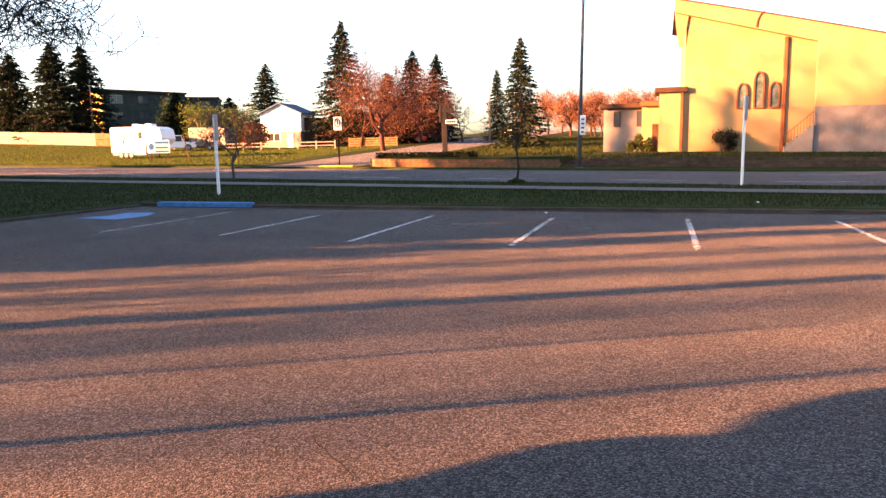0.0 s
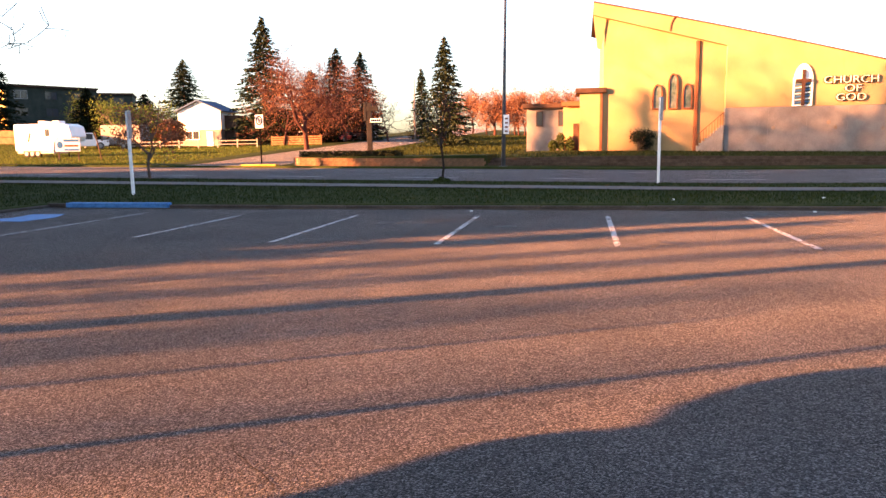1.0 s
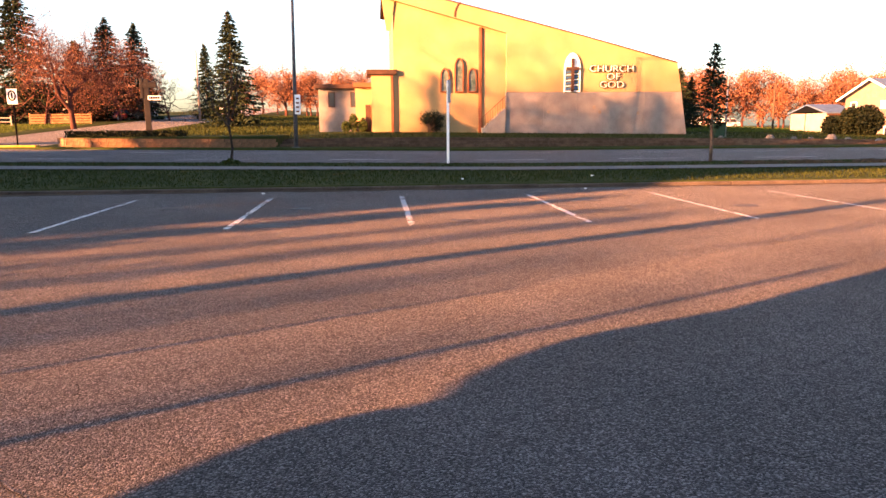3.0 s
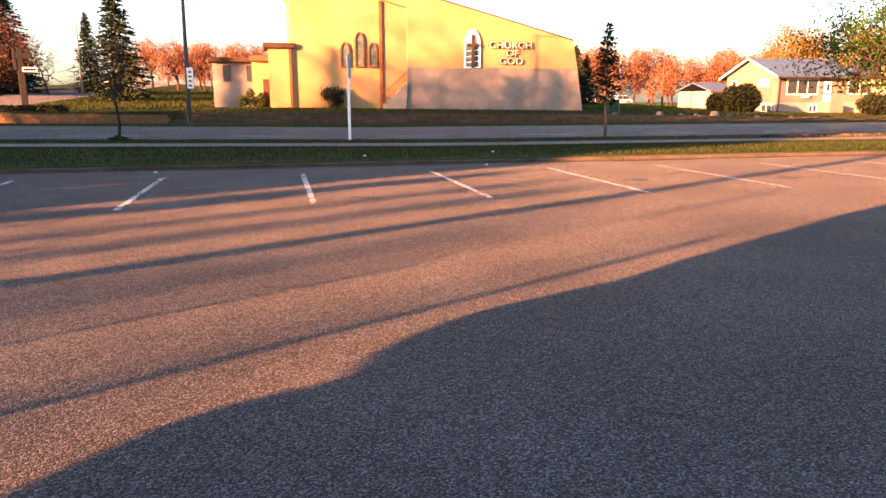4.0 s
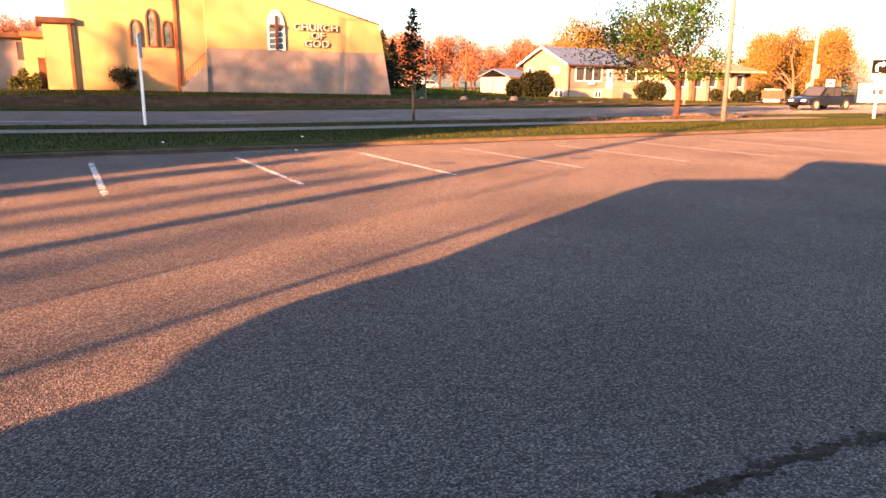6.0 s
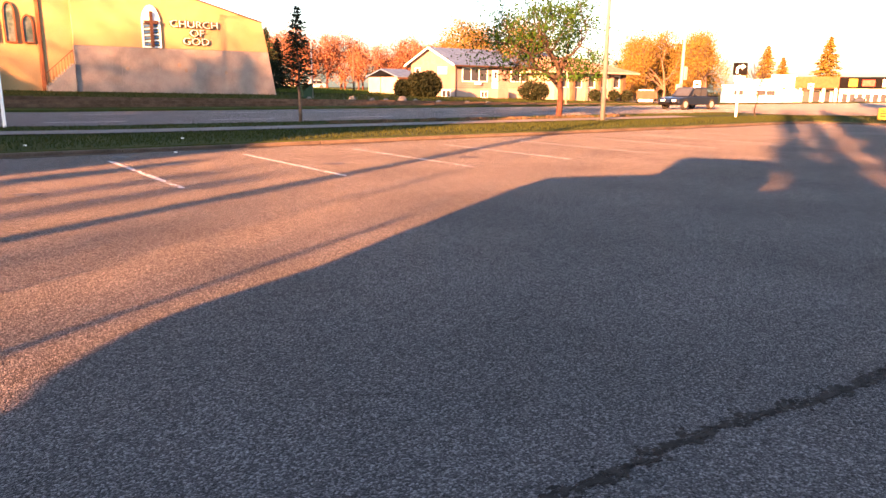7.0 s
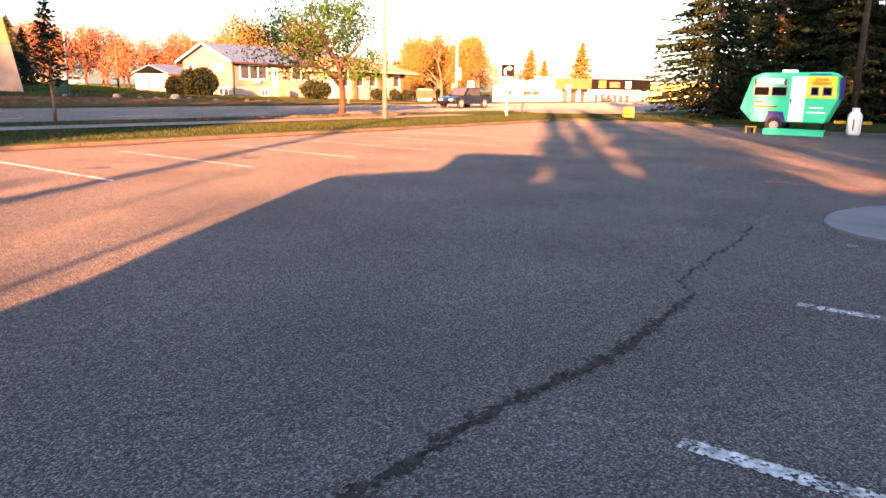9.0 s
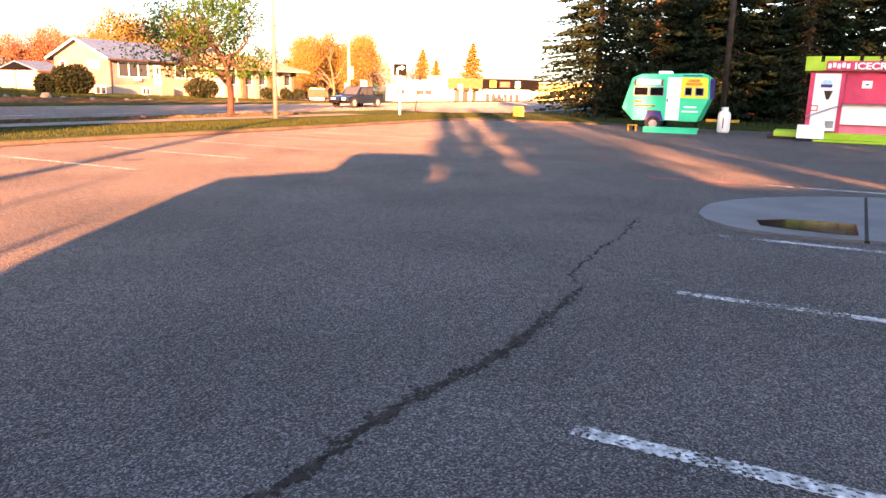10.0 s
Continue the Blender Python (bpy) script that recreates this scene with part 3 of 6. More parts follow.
# ---- church ----
def arch(x, z, w, h, n=7):
    """A pointed arch outline: foot centre, width, height."""
    s = h - w * 0.95
    right = [(x + w / 2 - w * 0.5 * (1 - math.cos(a)) ** 0.9, z + s + (h - s) * math.sin(a)) for a in (math.pi / 2 * i / n for i in range(n + 1))]
    left = [(2 * x - p, q) for p, q in right[::-1][1:]]
    return [(x - w / 2, z), (x + w / 2, z)] + right + left


def ring(b, outer, inner, y0, y1):
    k = len(outer)
    vs = [(x, y0, z) for x, z in outer] + [(x, y0, z) for x, z in inner] + [(x, y1, z) for x, z in outer] + [(x, y1, z) for x, z in inner]
    fs = []
    for i in range(k):
        j = (i + 1) % k
        fs += [(i, j, k + j, k + i), (2 * k + i, 3 * k + i, 3 * k + j, 2 * k + j), (i, 2 * k + i, 2 * k + j, j), (k + i, k + j, 3 * k + j, 3 * k + i)]
    return b.add(vs, fs)


def roof_top(x):
    return 12.32 - 0.2447 * (x + 0.05) + 0.14 * math.sin(math.pi * (x + 0.05) / 24)


church = thing("church", "cream stucco church with a single sweeping roof slope and concrete base", "church")
XS = span(-0.05, 24.0, 2.0)
CUT = 9.85
top = [(x, roof_top(x)) for x in XS]
right_top = [(CUT, roof_top(CUT))] + [p for p in top if p[0] > CUT]
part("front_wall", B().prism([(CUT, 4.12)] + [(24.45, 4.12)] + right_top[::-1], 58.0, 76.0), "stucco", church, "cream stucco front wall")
part("base_wall", B().prism([(CUT - 0.04, 0.2), (25.1, 0.2), (24.42, 4.1), (CUT - 0.04, 4.1)], 57.93, 76.0), "band", church, "pale stained concrete base wall")
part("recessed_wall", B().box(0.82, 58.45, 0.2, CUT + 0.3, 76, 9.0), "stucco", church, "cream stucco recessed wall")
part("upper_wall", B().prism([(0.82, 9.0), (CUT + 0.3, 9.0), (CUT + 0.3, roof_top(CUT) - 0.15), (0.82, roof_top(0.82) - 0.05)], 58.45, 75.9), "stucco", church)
fascia_top = [p for p in top if p[0] < CUT] + [(CUT, roof_top(CUT))]
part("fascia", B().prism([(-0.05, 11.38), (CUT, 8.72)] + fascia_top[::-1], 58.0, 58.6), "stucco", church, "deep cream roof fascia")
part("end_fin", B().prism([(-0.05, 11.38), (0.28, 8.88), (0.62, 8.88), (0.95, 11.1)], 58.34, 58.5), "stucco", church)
# Red-brown tone paints in the pilaster's shadow strip.
part("pilaster", B().box(7.62, 58.3, 0.5, 7.92, 58.5, 9.2), "redtrim", church, "vertical pilaster with its shadow put into a red-brown colour", bevel=0.05)
part("coping", B().prism([(x, roof_top(x) - 0.02) for x in XS] + [(x, roof_top(x) + 0.07) for x in XS[::-1]], 57.9, 76.1), "brown", church, "thin dark roof edge")
arc = [(5.55 + 0.55 * (1 - math.cos(a)) + 0.1, 9.93 + 1.08 * math.sin(a)) for a in (math.pi / 2 * i / 6 for i in range(7))]
part("curved_joint", B().tube([(x, 57.98, z) for x, z in arc], [0.06] * 7, 6), "redtrim", church, "curved red-brown joint strip")
for x in (12.6, 17.9, 21.0):
    part("wall_joint", B().box(x, 57.994, 4.2, x + 0.03, 58.0, roof_top(x) - 0.1), "stucco", church)
for x in (2.9, 5.4):
    part("wall_joint", B().box(x, 58.444, 1.0, x + 0.03, 58.45, roof_top(x) - 1.4), "stucco", church)
for x in (12.9, 15.6, 18.4, 21.3):
    part("wall_joint", B().box(x, 57.92, 0.7, x + 0.03, 57.93, 4.1), "concrete", church)
for x, z in ((13.3, 2.55), (17.1, 2.9), (17.6, 2.5), (20.8, 2.4)):
    part("wall_stain", B().prism([(x + 0.15 * math.cos(a) * random.uniform(0.7, 1.1), z + 0.17 * math.sin(a) * random.uniform(0.7, 1.1)) for a in (0.7 * i for i in range(9))], 57.924, 57.93), "stainwall", church, "rusty stain and fitting")
for x, h in ((4.9, 1.92), (6.05, 2.7), (7.12, 1.92)):
    win = part("window", B().prism(arch(x, 4.18, 0.6, h - 0.14), 58.36, 58.44), "stained", church, "pointed-arch window with red-brown frame")
    part("frame", ring(B(), arch(x, 4.12, 0.74, h), arch(x, 4.21, 0.54, h - 0.2), 58.28, 58.47), "redtrim", win)
win = part("window", B().prism(arch(15.2, 4.2, 1.2, 2.95), 57.9, 57.98), "stained", church, "pointed-arch stained glass window with a dark cross")
part("frame", ring(B(), arch(15.2, 4.12, 1.34, 3.08), arch(15.2, 4.22, 1.14, 2.86), 57.84, 58.02), "white", win)
part("light_panel", B().prism([(14.66, 5.9), (15.74, 5.9)] + [p for p in arch(15.2, 4.25, 1.08, 2.82) if p[1] > 5.95], 57.86, 57.9), "white", win)
for i in range(7):
    z = 4.3 + i * 0.22
    part("glass_band", B().prism([(14.66, z), (15.74, z + 0.12), (15.74, z + 0.2), (14.66, z + 0.08)], 57.87, 57.9), "white" if i % 2 else "blue", win)
part("cross", B().box(15.09, 57.7, 4.15, 15.31, 57.84, 6.75).box(14.68, 57.705, 5.85, 15.72, 57.835, 6.07), "brown", win, "dark wooden cross")

sign = thing("church_lettering", "raised white capital letters with dark backing fixed to the church wall", "sign")
for word, x, z in (("CHURCH", 18.45, 5.72), ("OF", 18.6, 5.08), ("GOD", 18.5, 4.45)):
    for name, mat, grow, y, thick in (("word_", "letter", 0.0, 57.86, 0.03), ("backing_", "brown", 0.03, 57.94, 0.05)):
        cu = bpy.data.curves.new(name + word.lower(), "FONT")
        cu.body, cu.size, cu.extrude, cu.align_x, cu.offset = word, 0.74, thick, "CENTER", grow
        tmp = new("tmp", cu)
        me = bpy.data.meshes.new_from_object(tmp.evaluated_get(bpy.context.evaluated_depsgraph_get()))
        bpy.data.objects.remove(tmp)
        me.materials.clear()
        me.materials.append(M[mat])
        ob = new(name + word.lower(), me)
        ob.parent = sign
        ob.matrix_world = Matrix.Translation((x, y, z)) @ Euler((radians(90), 0, 0)).to_matrix().to_4x4() @ Matrix.Diagonal((1.22, 1, 1, 1))

tower = thing("church_entry", "cream stucco church entry block with dark brown flat roof", "building")
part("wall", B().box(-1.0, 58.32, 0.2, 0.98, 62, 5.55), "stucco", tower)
part("roof", B().box(-1.35, 58.1, 5.5, 1.05, 62.2, 5.9), "brown", tower, "dark brown flat roof edge", bevel=0.03)
part("corner_post", B().box(0.55, 58.2, 0.3, 0.75, 58.32, 5.5), "redtrim", tower)
link = thing("church_link", "cream stucco passage with brown roof edge", "building")
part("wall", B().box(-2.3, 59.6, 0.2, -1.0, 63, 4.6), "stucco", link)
part("roof", B().box(-2.45, 59.2, 4.6, -1.0, 63, 4.95), "redtrim", link)
part("door", B().box(-1.5, 59.5, 1.0, -1.1, 59.6, 3.2), "brown", link)
annex = thing("church_annex", "pinkish stucco annex with two narrow windows and brown roof edge", "building")
part("wall", B().box(-5.3, 60, 0.2, -2.2, 66, 4.55), "band", annex)
part("roof", B().box(-5.6, 59.6, 4.5, -2.0, 66.3, 4.85), "brown", annex, bevel=0.03)
for x in (-4.45, -2.65):
    w = part("window", B().box(x, 59.94, 3.1, x + 0.42, 60.0, 4.2), "glass", annex)
    part("frame", ring(B(), [(x - 0.07, 3.03), (x + 0.49, 3.03), (x + 0.49, 4.27), (x - 0.07, 4.27)], [(x, 3.1), (x + 0.42, 3.1), (x + 0.42, 4.2), (x, 4.2)], 59.93, 60.02), "brown", w)

stairs = thing("church_steps", "concrete steps with thin metal railing up the church wall", "steps")
for i in range(9):
    part("step", B().box(7.85 + 0.21 * i, 57.72, 0.5, 7.85 + 0.21 * (i + 1), 58.42, 1.1 + 0.19 * (i + 1)), "concrete", stairs)
for i in range(10):
    x, z = 7.9 + 0.2 * i, 1.1 + 0.19 * i
    part("baluster", B().tube([(x, 57.78, z), (x, 57.78, z + 0.95)], [0.018] * 2, 6), "redtrim", stairs)
part("handrail", B().tube([(7.85, 57.78, 2.1), (9.75, 57.78, 3.8)], [0.03] * 2, 6), "redtrim", stairs)


# ---- trees ----
def quads(centres, along, length, width, rng):
    """Small leaf or needle faces: one quad at each centre, roughly along the given ways."""
    n = len(centres)
    c = np.asarray(centres, float)
    d = np.asarray(along, float)
    d = d + rng.normal(0, 0.35, (n, 3))
    d /= np.linalg.norm(d, axis=1)[:, None] + 1e-9
    s = np.cross(d, rng.normal(0, 1, (n, 3)))
    s /= np.linalg.norm(s, axis=1)[:, None] + 1e-9
    L = length * rng.uniform(0.6, 1.3, (n, 1)) / 2
    W = width * rng.uniform(0.6, 1.3, (n, 1)) / 2
    v = np.stack([c - d * L, c + s * W, c + d * L, c - s * W], 1).reshape(-1, 3)
    return v, np.arange(4 * n).reshape(-1, 4)


def leaves(name, centres, along, length, width, material, parent, rng, label=""):
    v, f = quads(centres, along, length, width, rng)
    me = bpy.data.meshes.new(name)
    me.from_pydata(v.tolist(), [], f.tolist())
    me.materials.append(M[material])
    ob = new(name, me)
    ob.parent = parent
    return tagged(ob, label)


def conifer(name, label, h, r, seed, material="spruce", bare=0.06, dens=1.0, droop=0.25, size=0.5, tip=0.85, gaps=0.0, at=(0, 0, 0), clear=0.0):
    """A spruce or pine: tapered trunk and whorls of needle-clad limbs."""
    rng = np.random.default_rng(seed)
    top = thing(name, label, "tree", *at)
    bend = [(rng.normal(0, 0.01) * h * i / 6, rng.normal(0, 0.01) * h * i / 6, h * i / 6) for i in range(7)]
    part("trunk", B().tube([(0, 0, -0.3)] + bend[1:], [h * 0.017 * (1 - 0.93 * i / 6) for i in range(7)], 7), "bark", top, smooth=True, fix=False)
    cs, ds, limbs = [], [], B()
    z = h * bare
    while z < h * 0.995:
        f = (z - h * bare) / (h * (1 - bare))
        reach = r * (1 - f) ** tip * (0.35 + 0.65 * min(1, f / 0.12 + 0.6)) + 0.05 * r
        for _ in range(int(rng.integers(4, 7) * dens) + 1):
            if rng.random() < gaps:
                continue
            a = rng.uniform(0, 2 * math.pi)
            L = reach * rng.uniform(0.55, 1.15)
            dz = rng.uniform(-1, 1) * 0.02 * h
            p0 = np.array((0, 0, z + dz))
            way = np.array((math.cos(a), math.sin(a), 0.0))
            n = max(3, int(L / size * 3.2))
            t = rng.uniform(clear, 1, n) ** 0.8
            sag = -droop * L * t + 0.25 * droop * L * t ** 3
            side = np.cross(way, (0, 0, 1))
            off = rng.normal(0, 1, n) * (0.16 * L * (1 - 0.5 * t) + 0.04)
            pts = p0 + way * (t * L)[:, None] + side * off[:, None]
            pts[:, 2] += sag + rng.normal(0, 0.05 * size, n) - np.abs(off) * 0.15
            cs.append(pts)
            ds.append(np.tile(way * 0.8 + np.array((0, 0, -0.25)), (n, 1)) + side * (off[:, None] * 1.2))
            if clear > 0.1 and rng.random() < 0.5:
                limbs.tube([tuple(p0), tuple(p0 + way * L * 0.5 + np.array((0, 0, -droop * L * 0.5)))], [0.05, 0.02], 4, False)
        z += h * (0.017 + 0.012 * (1 - f))
    leaves("crown", np.concatenate(cs), np.concatenate(ds), size * 1.25, size * 0.5, material, top, rng)
    if limbs.v:
        part("limbwork", limbs, "bark", top, fix=False, kind="stuff")
    return top


def branching(rng, base, h, spread, depth, forks=3, start=0.35, lean=(0, 0), up=0.12, shrink=0.68):
    """Segments (from, to, thickness, order) of a branching tree, and its tips."""
    segs, tips = [], []

    def grow(p, d, L, rad, order):
        q = p + d * L
        mid = (p + q) / 2 + rng.normal(0, 0.05 * L, 3)
        segs.append((p, mid, rad, rad * 0.85, order))
        segs.append((mid, q, rad * 0.85, rad * 0.68, order))
        if order == depth:
            tips.append((q, d))
            return
        for k in range(forks if order else forks + 1):
            a = rng.normal(0, 1, 3)
            e = d * (1.0 - 0.25 * spread) + a * 0.42 * spread
            e[2] += up
            e /= np.linalg.norm(e)
            at = p + d * L * rng.uniform(0.55, 1.0) if k else q
            grow(at, e, L * shrink * rng.uniform(0.8, 1.2), rad * 0.6, order + 1)

    grow(np.array(base, float), np.array((lean[0], lean[1], 1.0)), h * start, h * 0.022, 0)
    return segs, tips


def broadleaf(name, label, h, seed, spread=1.0, depth=5, forks=3, leaf=None, per_tip=6, leaf_size=0.12, bark="bark", start=0.3, at=(0, 0, 0), up=0.12, lean=(0, 0), wide=0.35, shrink=0.68, thick=1.0, fine=0.008, floor=-1.0, twig=None):
    rng = np.random.default_rng(seed)
    top = thing(name, label, "tree", *at)
    segs, tips = branching(rng, (0, 0, -0.2), h, spread, depth, forks, start, lean, up, shrink)
    zmax = max(q[2] for q, _ in tips)
    k = h / zmax
    big, twigs = B(), B()
    for p, q, ra, rb, order in segs:
        if order and q[2] * k < floor:
            continue
        tgt = big if order == 0 else twigs
        tgt.tube([p * k, q * k], [max(ra * k * thick, fine), max(rb * k * thick, fine * 0.7)], 7 if order < 2 else (4 if order < 4 else 3), False)
    part("trunk", big, bark, top, smooth=True, fix=False)
    part("branchwork", twigs, twig or (bark if leaf else "twig"), top, fix=False, kind="stuff")
    if leaf:
        cs = np.concatenate([np.asarray(q) * k + rng.normal(0, wide, (per_tip, 3)) for q, _ in tips])
        cs = cs[cs[:, 2] > floor]
        ds = rng.normal(0, 1, cs.shape)
        leaves("crown", cs, ds, leaf_size * 1.3, leaf_size * 0.8, leaf, top, rng)
    return top


def bush(name, label, w, d, h, n, seed, material, size=0.1, at=(0, 0, 0), cat="bush"):
    """A clipped or loose bush: leaves through a rounded body over a few stems."""
    rng = np.random.default_rng(seed)
    top = thing(name, label, cat, *at)
    u = rng.normal(0, 1, (n, 3))
    u /= np.linalg.norm(u, axis=1)[:, None]
    rad = rng.uniform(0.12, 1.0, (n, 1)) ** 0.4
    lump = 1 + 0.13 * np.sin(5 * u[:, :1] + seed) * np.cos(4 * u[:, 1:2] + 2 * seed)
    p = u * rad * lump * np.array((w / 2, d / 2, h / 2)) + np.array((0, 0, h / 2))
    p[:, 2] = np.maximum(p[:, 2], 0.03)
    leaves("foliage", p, u + rng.normal(0, 1.2, u.shape), size * 1.7, size * 1.2, material, top, rng)
    st = B()
    for i in range(6):
        a = i * 1.05
        st.tube([(0, 0, 0), (w * 0.25 * math.cos(a), d * 0.25 * math.sin(a), h * 0.7)], [0.03, 0.012], 4, False)
    part("stem_cluster", st, "bark", top, fix=False)
    return top


def put(ob, x, y, z=None, s=1.0, rz=0.0, sz=None):
    """A copy of a tree elsewhere, at a scale."""
    z = gz(x, y) - 0.03 if z is None else z
    return copy_thing(ob, pose(x, y, z, 0, 0, rz) @ Matrix.Diagonal((s, s, sz or s, 1)))


def sunward(a, c):
    """A place by its distance along the sunlight and across it."""
    return 0.8813 * a - 0.4726 * c, 0.4726 * a + 0.8813 * c


# ---- unseen casters added behind the lot for its shade: a low hall, a box, poles, shrubs and a belt of trees ----
SUN_TURN = math.degrees(math.atan2(0.4726, 0.8813))
# Unseen block, sized only so its roofline ends the near shade.
hall = thing("hall", "unseen flat-roofed block added to shade the near lot", "building", rz=SUN_TURN)
part("wall", B().box(-27, -9.0, 0, -17, 1.5, 4.9), "cream", hall)
part("roof", B().box(-27.4, -9.4, 4.9, -16.9, 1.6, 6.05), "brownroof", hall)
# Unseen box; its outline is drawn to cast the bumpy shade edge.
edge_caster = thing("box_truck", "tall unseen white box added to cast the edge of the lot's shade", "truck", rz=SUN_TURN)
part("body", B().box(-11.5, 0.75, 0.45, -5.7, 3.45, 3.1), "white", edge_caster, bevel=0.08)
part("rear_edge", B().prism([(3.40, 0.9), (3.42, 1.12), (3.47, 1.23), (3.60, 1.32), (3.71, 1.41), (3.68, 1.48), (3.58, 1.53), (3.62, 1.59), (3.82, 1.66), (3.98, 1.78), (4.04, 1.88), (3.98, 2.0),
                             (3.90, 2.2), (3.98, 2.5), (4.03, 3.3), (3.95, 3.6), (2.6, 3.87), (0.75, 3.87), (0.75, 0.9)], -6.05, -5.7, "x"), "white", edge_caster, "outline shaped to cast the bumpy edge of the shade", bevel=0.01)
part("roof_box", B().box(-6.6, 0.56, 3.8, -5.8, 2.4, 4.76), "white", edge_caster, bevel=0.16)
part("underbody", B().box(-11.2, 0.9, 0.0, -5.9, 3.3, 0.46), "black", edge_caster)
# Unseen posts placed where thin shadow lines cross the lot.
for a, c, h, r in ((-8, 4.33, 3.16, 0.042), (-9, 5.47, 2.7, 0.026)):
    x, y = sunward(a, c)
    pole = thing("lot_post", "thin unseen post placed for its shadow line across the lot", "post", x, y, 0.0)
    part("shaft", B().tube([(0, 0, -0.1), (0, 0, h)], [r, r], 8), "galv", pole)
# Bare tree out of view; its copies are scaled to thin the sunlight.
tall = broadleaf("shade_tree", "tall bare tree out of view, added to cast thin shade", 13, 3, 1.0, 5, 3, None, start=0.5, at=(*sunward(-40, 39.6), 0), thick=0.72)
# Unseen poles, thickness and distance chosen for the width of their shadow bands.
for a, c, h, r in ((-22, 7.15, 12, 0.18), (-62, 8.25, 15.2, 0.27), (-55, 9.3, 13.8, 0.2)):
    pole = thing("utility_pole", "tall unseen wooden pole added for a shadow band on the lot", "utility pole", *sunward(a, c), 0.0)
    part("shaft", B().tube([(0, 0, -0.2), (0, 0, h)], [r, r * 0.75], 10), "timber", pole)
    part("crossarm", B().box(-0.9, -0.05, h - 0.6, 0.9, 0.05, h - 0.45), "timber", pole)
for a, c, k, r in ((-36, 38.6, 2.1, 20), (-37, 40.2, 2.15, 80), (-38, 42.0, 2.15, 140), (-38, 43.8, 2.0, 300), (-39, 46.0, 1.5, 200), (-38, 37.2, 2.0, 290), (-35, -4.2, 1.45, 300), (-40, 39.4, 2.0, 250), (-41, 41.0, 1.9, 45), (-42, 42.8, 1.8, 330), (-44, 40.2, 2.2, 15), (-46, 41.8, 2.25, 100), (-40, 27.5, 2.25, 10), (-41, 30.0, 2.3, 80), (-40, 32.5, 2.3, 170), (-41, 35.0, 2.2, 250),
                   (-34, -4.0, 1.5, 30), (-35, -5.0, 1.5, 200), (-33, -8.8, 1.6, 60), (-31, -6.8, 1.4, 10), (-36, -6.0, 1.6, 110), (-34, -7.6, 1.6, 170)):
    x, y = sunward(a, c)
    put(tall, x, y, 0.05 if y < 17 else None, k if c > 37 else 0.4 * k, r, k)
# Narrow unseen copies, there only to dim a strip of the lot.
for c, r in ((5.0, 40), (5.7, 160), (6.3, 280)):
    put(tall, *sunward(-42, c), 0.0, 0.36, r, 1.05)
# Shrubs out of view that dim the near left of the lot.
for a, c in ((-12.5, 8.2), (-13.5, 9.8), (-14, 11.4)):
    bush("lot_shrub", "loose thin shrub out of view, added to dim the lot", 4.5, 3.5, 3.6, 1000, int(c * 10), "hedge", 0.06, (*sunward(a, c), 0.0))
# Spruce belt out of view, heights set by how far shade should reach.
belt = conifer("belt_spruce", "dense dark spruce of an unseen belt added for shade", 10, 2.3, 11, "spruce", 0.02, 1.5, 0.2, 0.6, at=(*sunward(-34, 12.2), 0.05))
rnd = random.Random(5)
ROW = [(10.9, 9.4, 1.9), (49.6, 18.6, 1.6), (54.6, 18.5, 2.2), (0.05, 21.0, 1.1), (-0.85, 21.0, 0.6), (-2.9, 17.0, 1.5)]
ROW += [(13.5 + 1.45 * i, 21.0, 2.7) for i in range(17)] + [(-2.4, 20, 1.9), (-3.9, 20, 0.8), (-6.5, 20, 0.9), (-7.6, 20, 0.6), (-8.7, 20, 0.8)] + [(38.6, 21.0, 2.4), (40.4, 20.5, 2.3), (42.2, 19.5, 2.0)]
ROW += [(-9.6 - 2.2 * i, 29, 3.0) for i in range(12)]
for c, h, r in ROW:
    x, y = sunward((-44 if c > 52 else -35) + rnd.uniform(-1.5, 1.5), c)
    put(belt, x, y, 0.05 if y < 17 else None, r / 2.3, rnd.uniform(0, 360), h / 10)

# ---- trees in view ----
spr1 = conifer("spruce", "tall dark green spruce with dense drooping limbs", 11.8, 3.3, 21, "spruce", 0.03, 2.4, 0.25, 0.31, at=(-14.8, 73.8, 0.9))
spr2 = conifer("spruce", "tall slender spruce with ragged outline", 15.8, 5.6, 22, "spruce", 0.04, 2.8, 0.3, 0.4, gaps=0.1, at=(-40.6, 86.4, 1.9))
spr3 = conifer("spruce", "broad dark spruce with heavy limbs", 13.5, 5.6, 23, "pine", 0.03, 2.8, 0.3, 0.45, 0.72, at=(-82.4, 81.2, 3.4))
put(spr3, -80.8, 85, None, 1.0, 90)
put(spr3, -104, 89, None, 1.1, 200, 1.5)
put(spr3, -70.5, 92, None, 0.62, 30, 0.55)
put(spr3, -94, 85, None, 1.0, 30, 0.95)
put(spr3, -64, 96, None, 0.7, 130, 0.5)
put(spr2, -67, 112, None, 1.1, 60, 0.8)
put(spr2, -32.9, 92, None, 0.85, 110, 0.76)
put(spr2, -30.2, 94, None, 0.8, 10, 0.73)
put(spr1, -23.4, 101, None, 0.75, 50, 0.84)
put(spr1, -36.5, 92, None, 1.3, 80, 0.8)
for x, y, s, sz in ((33.4, 79, 0.72, 0.58), (35.2, 80, 0.6, 0.5), (31.5, 82, 0.7, 0.48), (29.8, 74, 0.8, 0.55)):
    put(spr1, x, y, None, s, x * 40, sz)

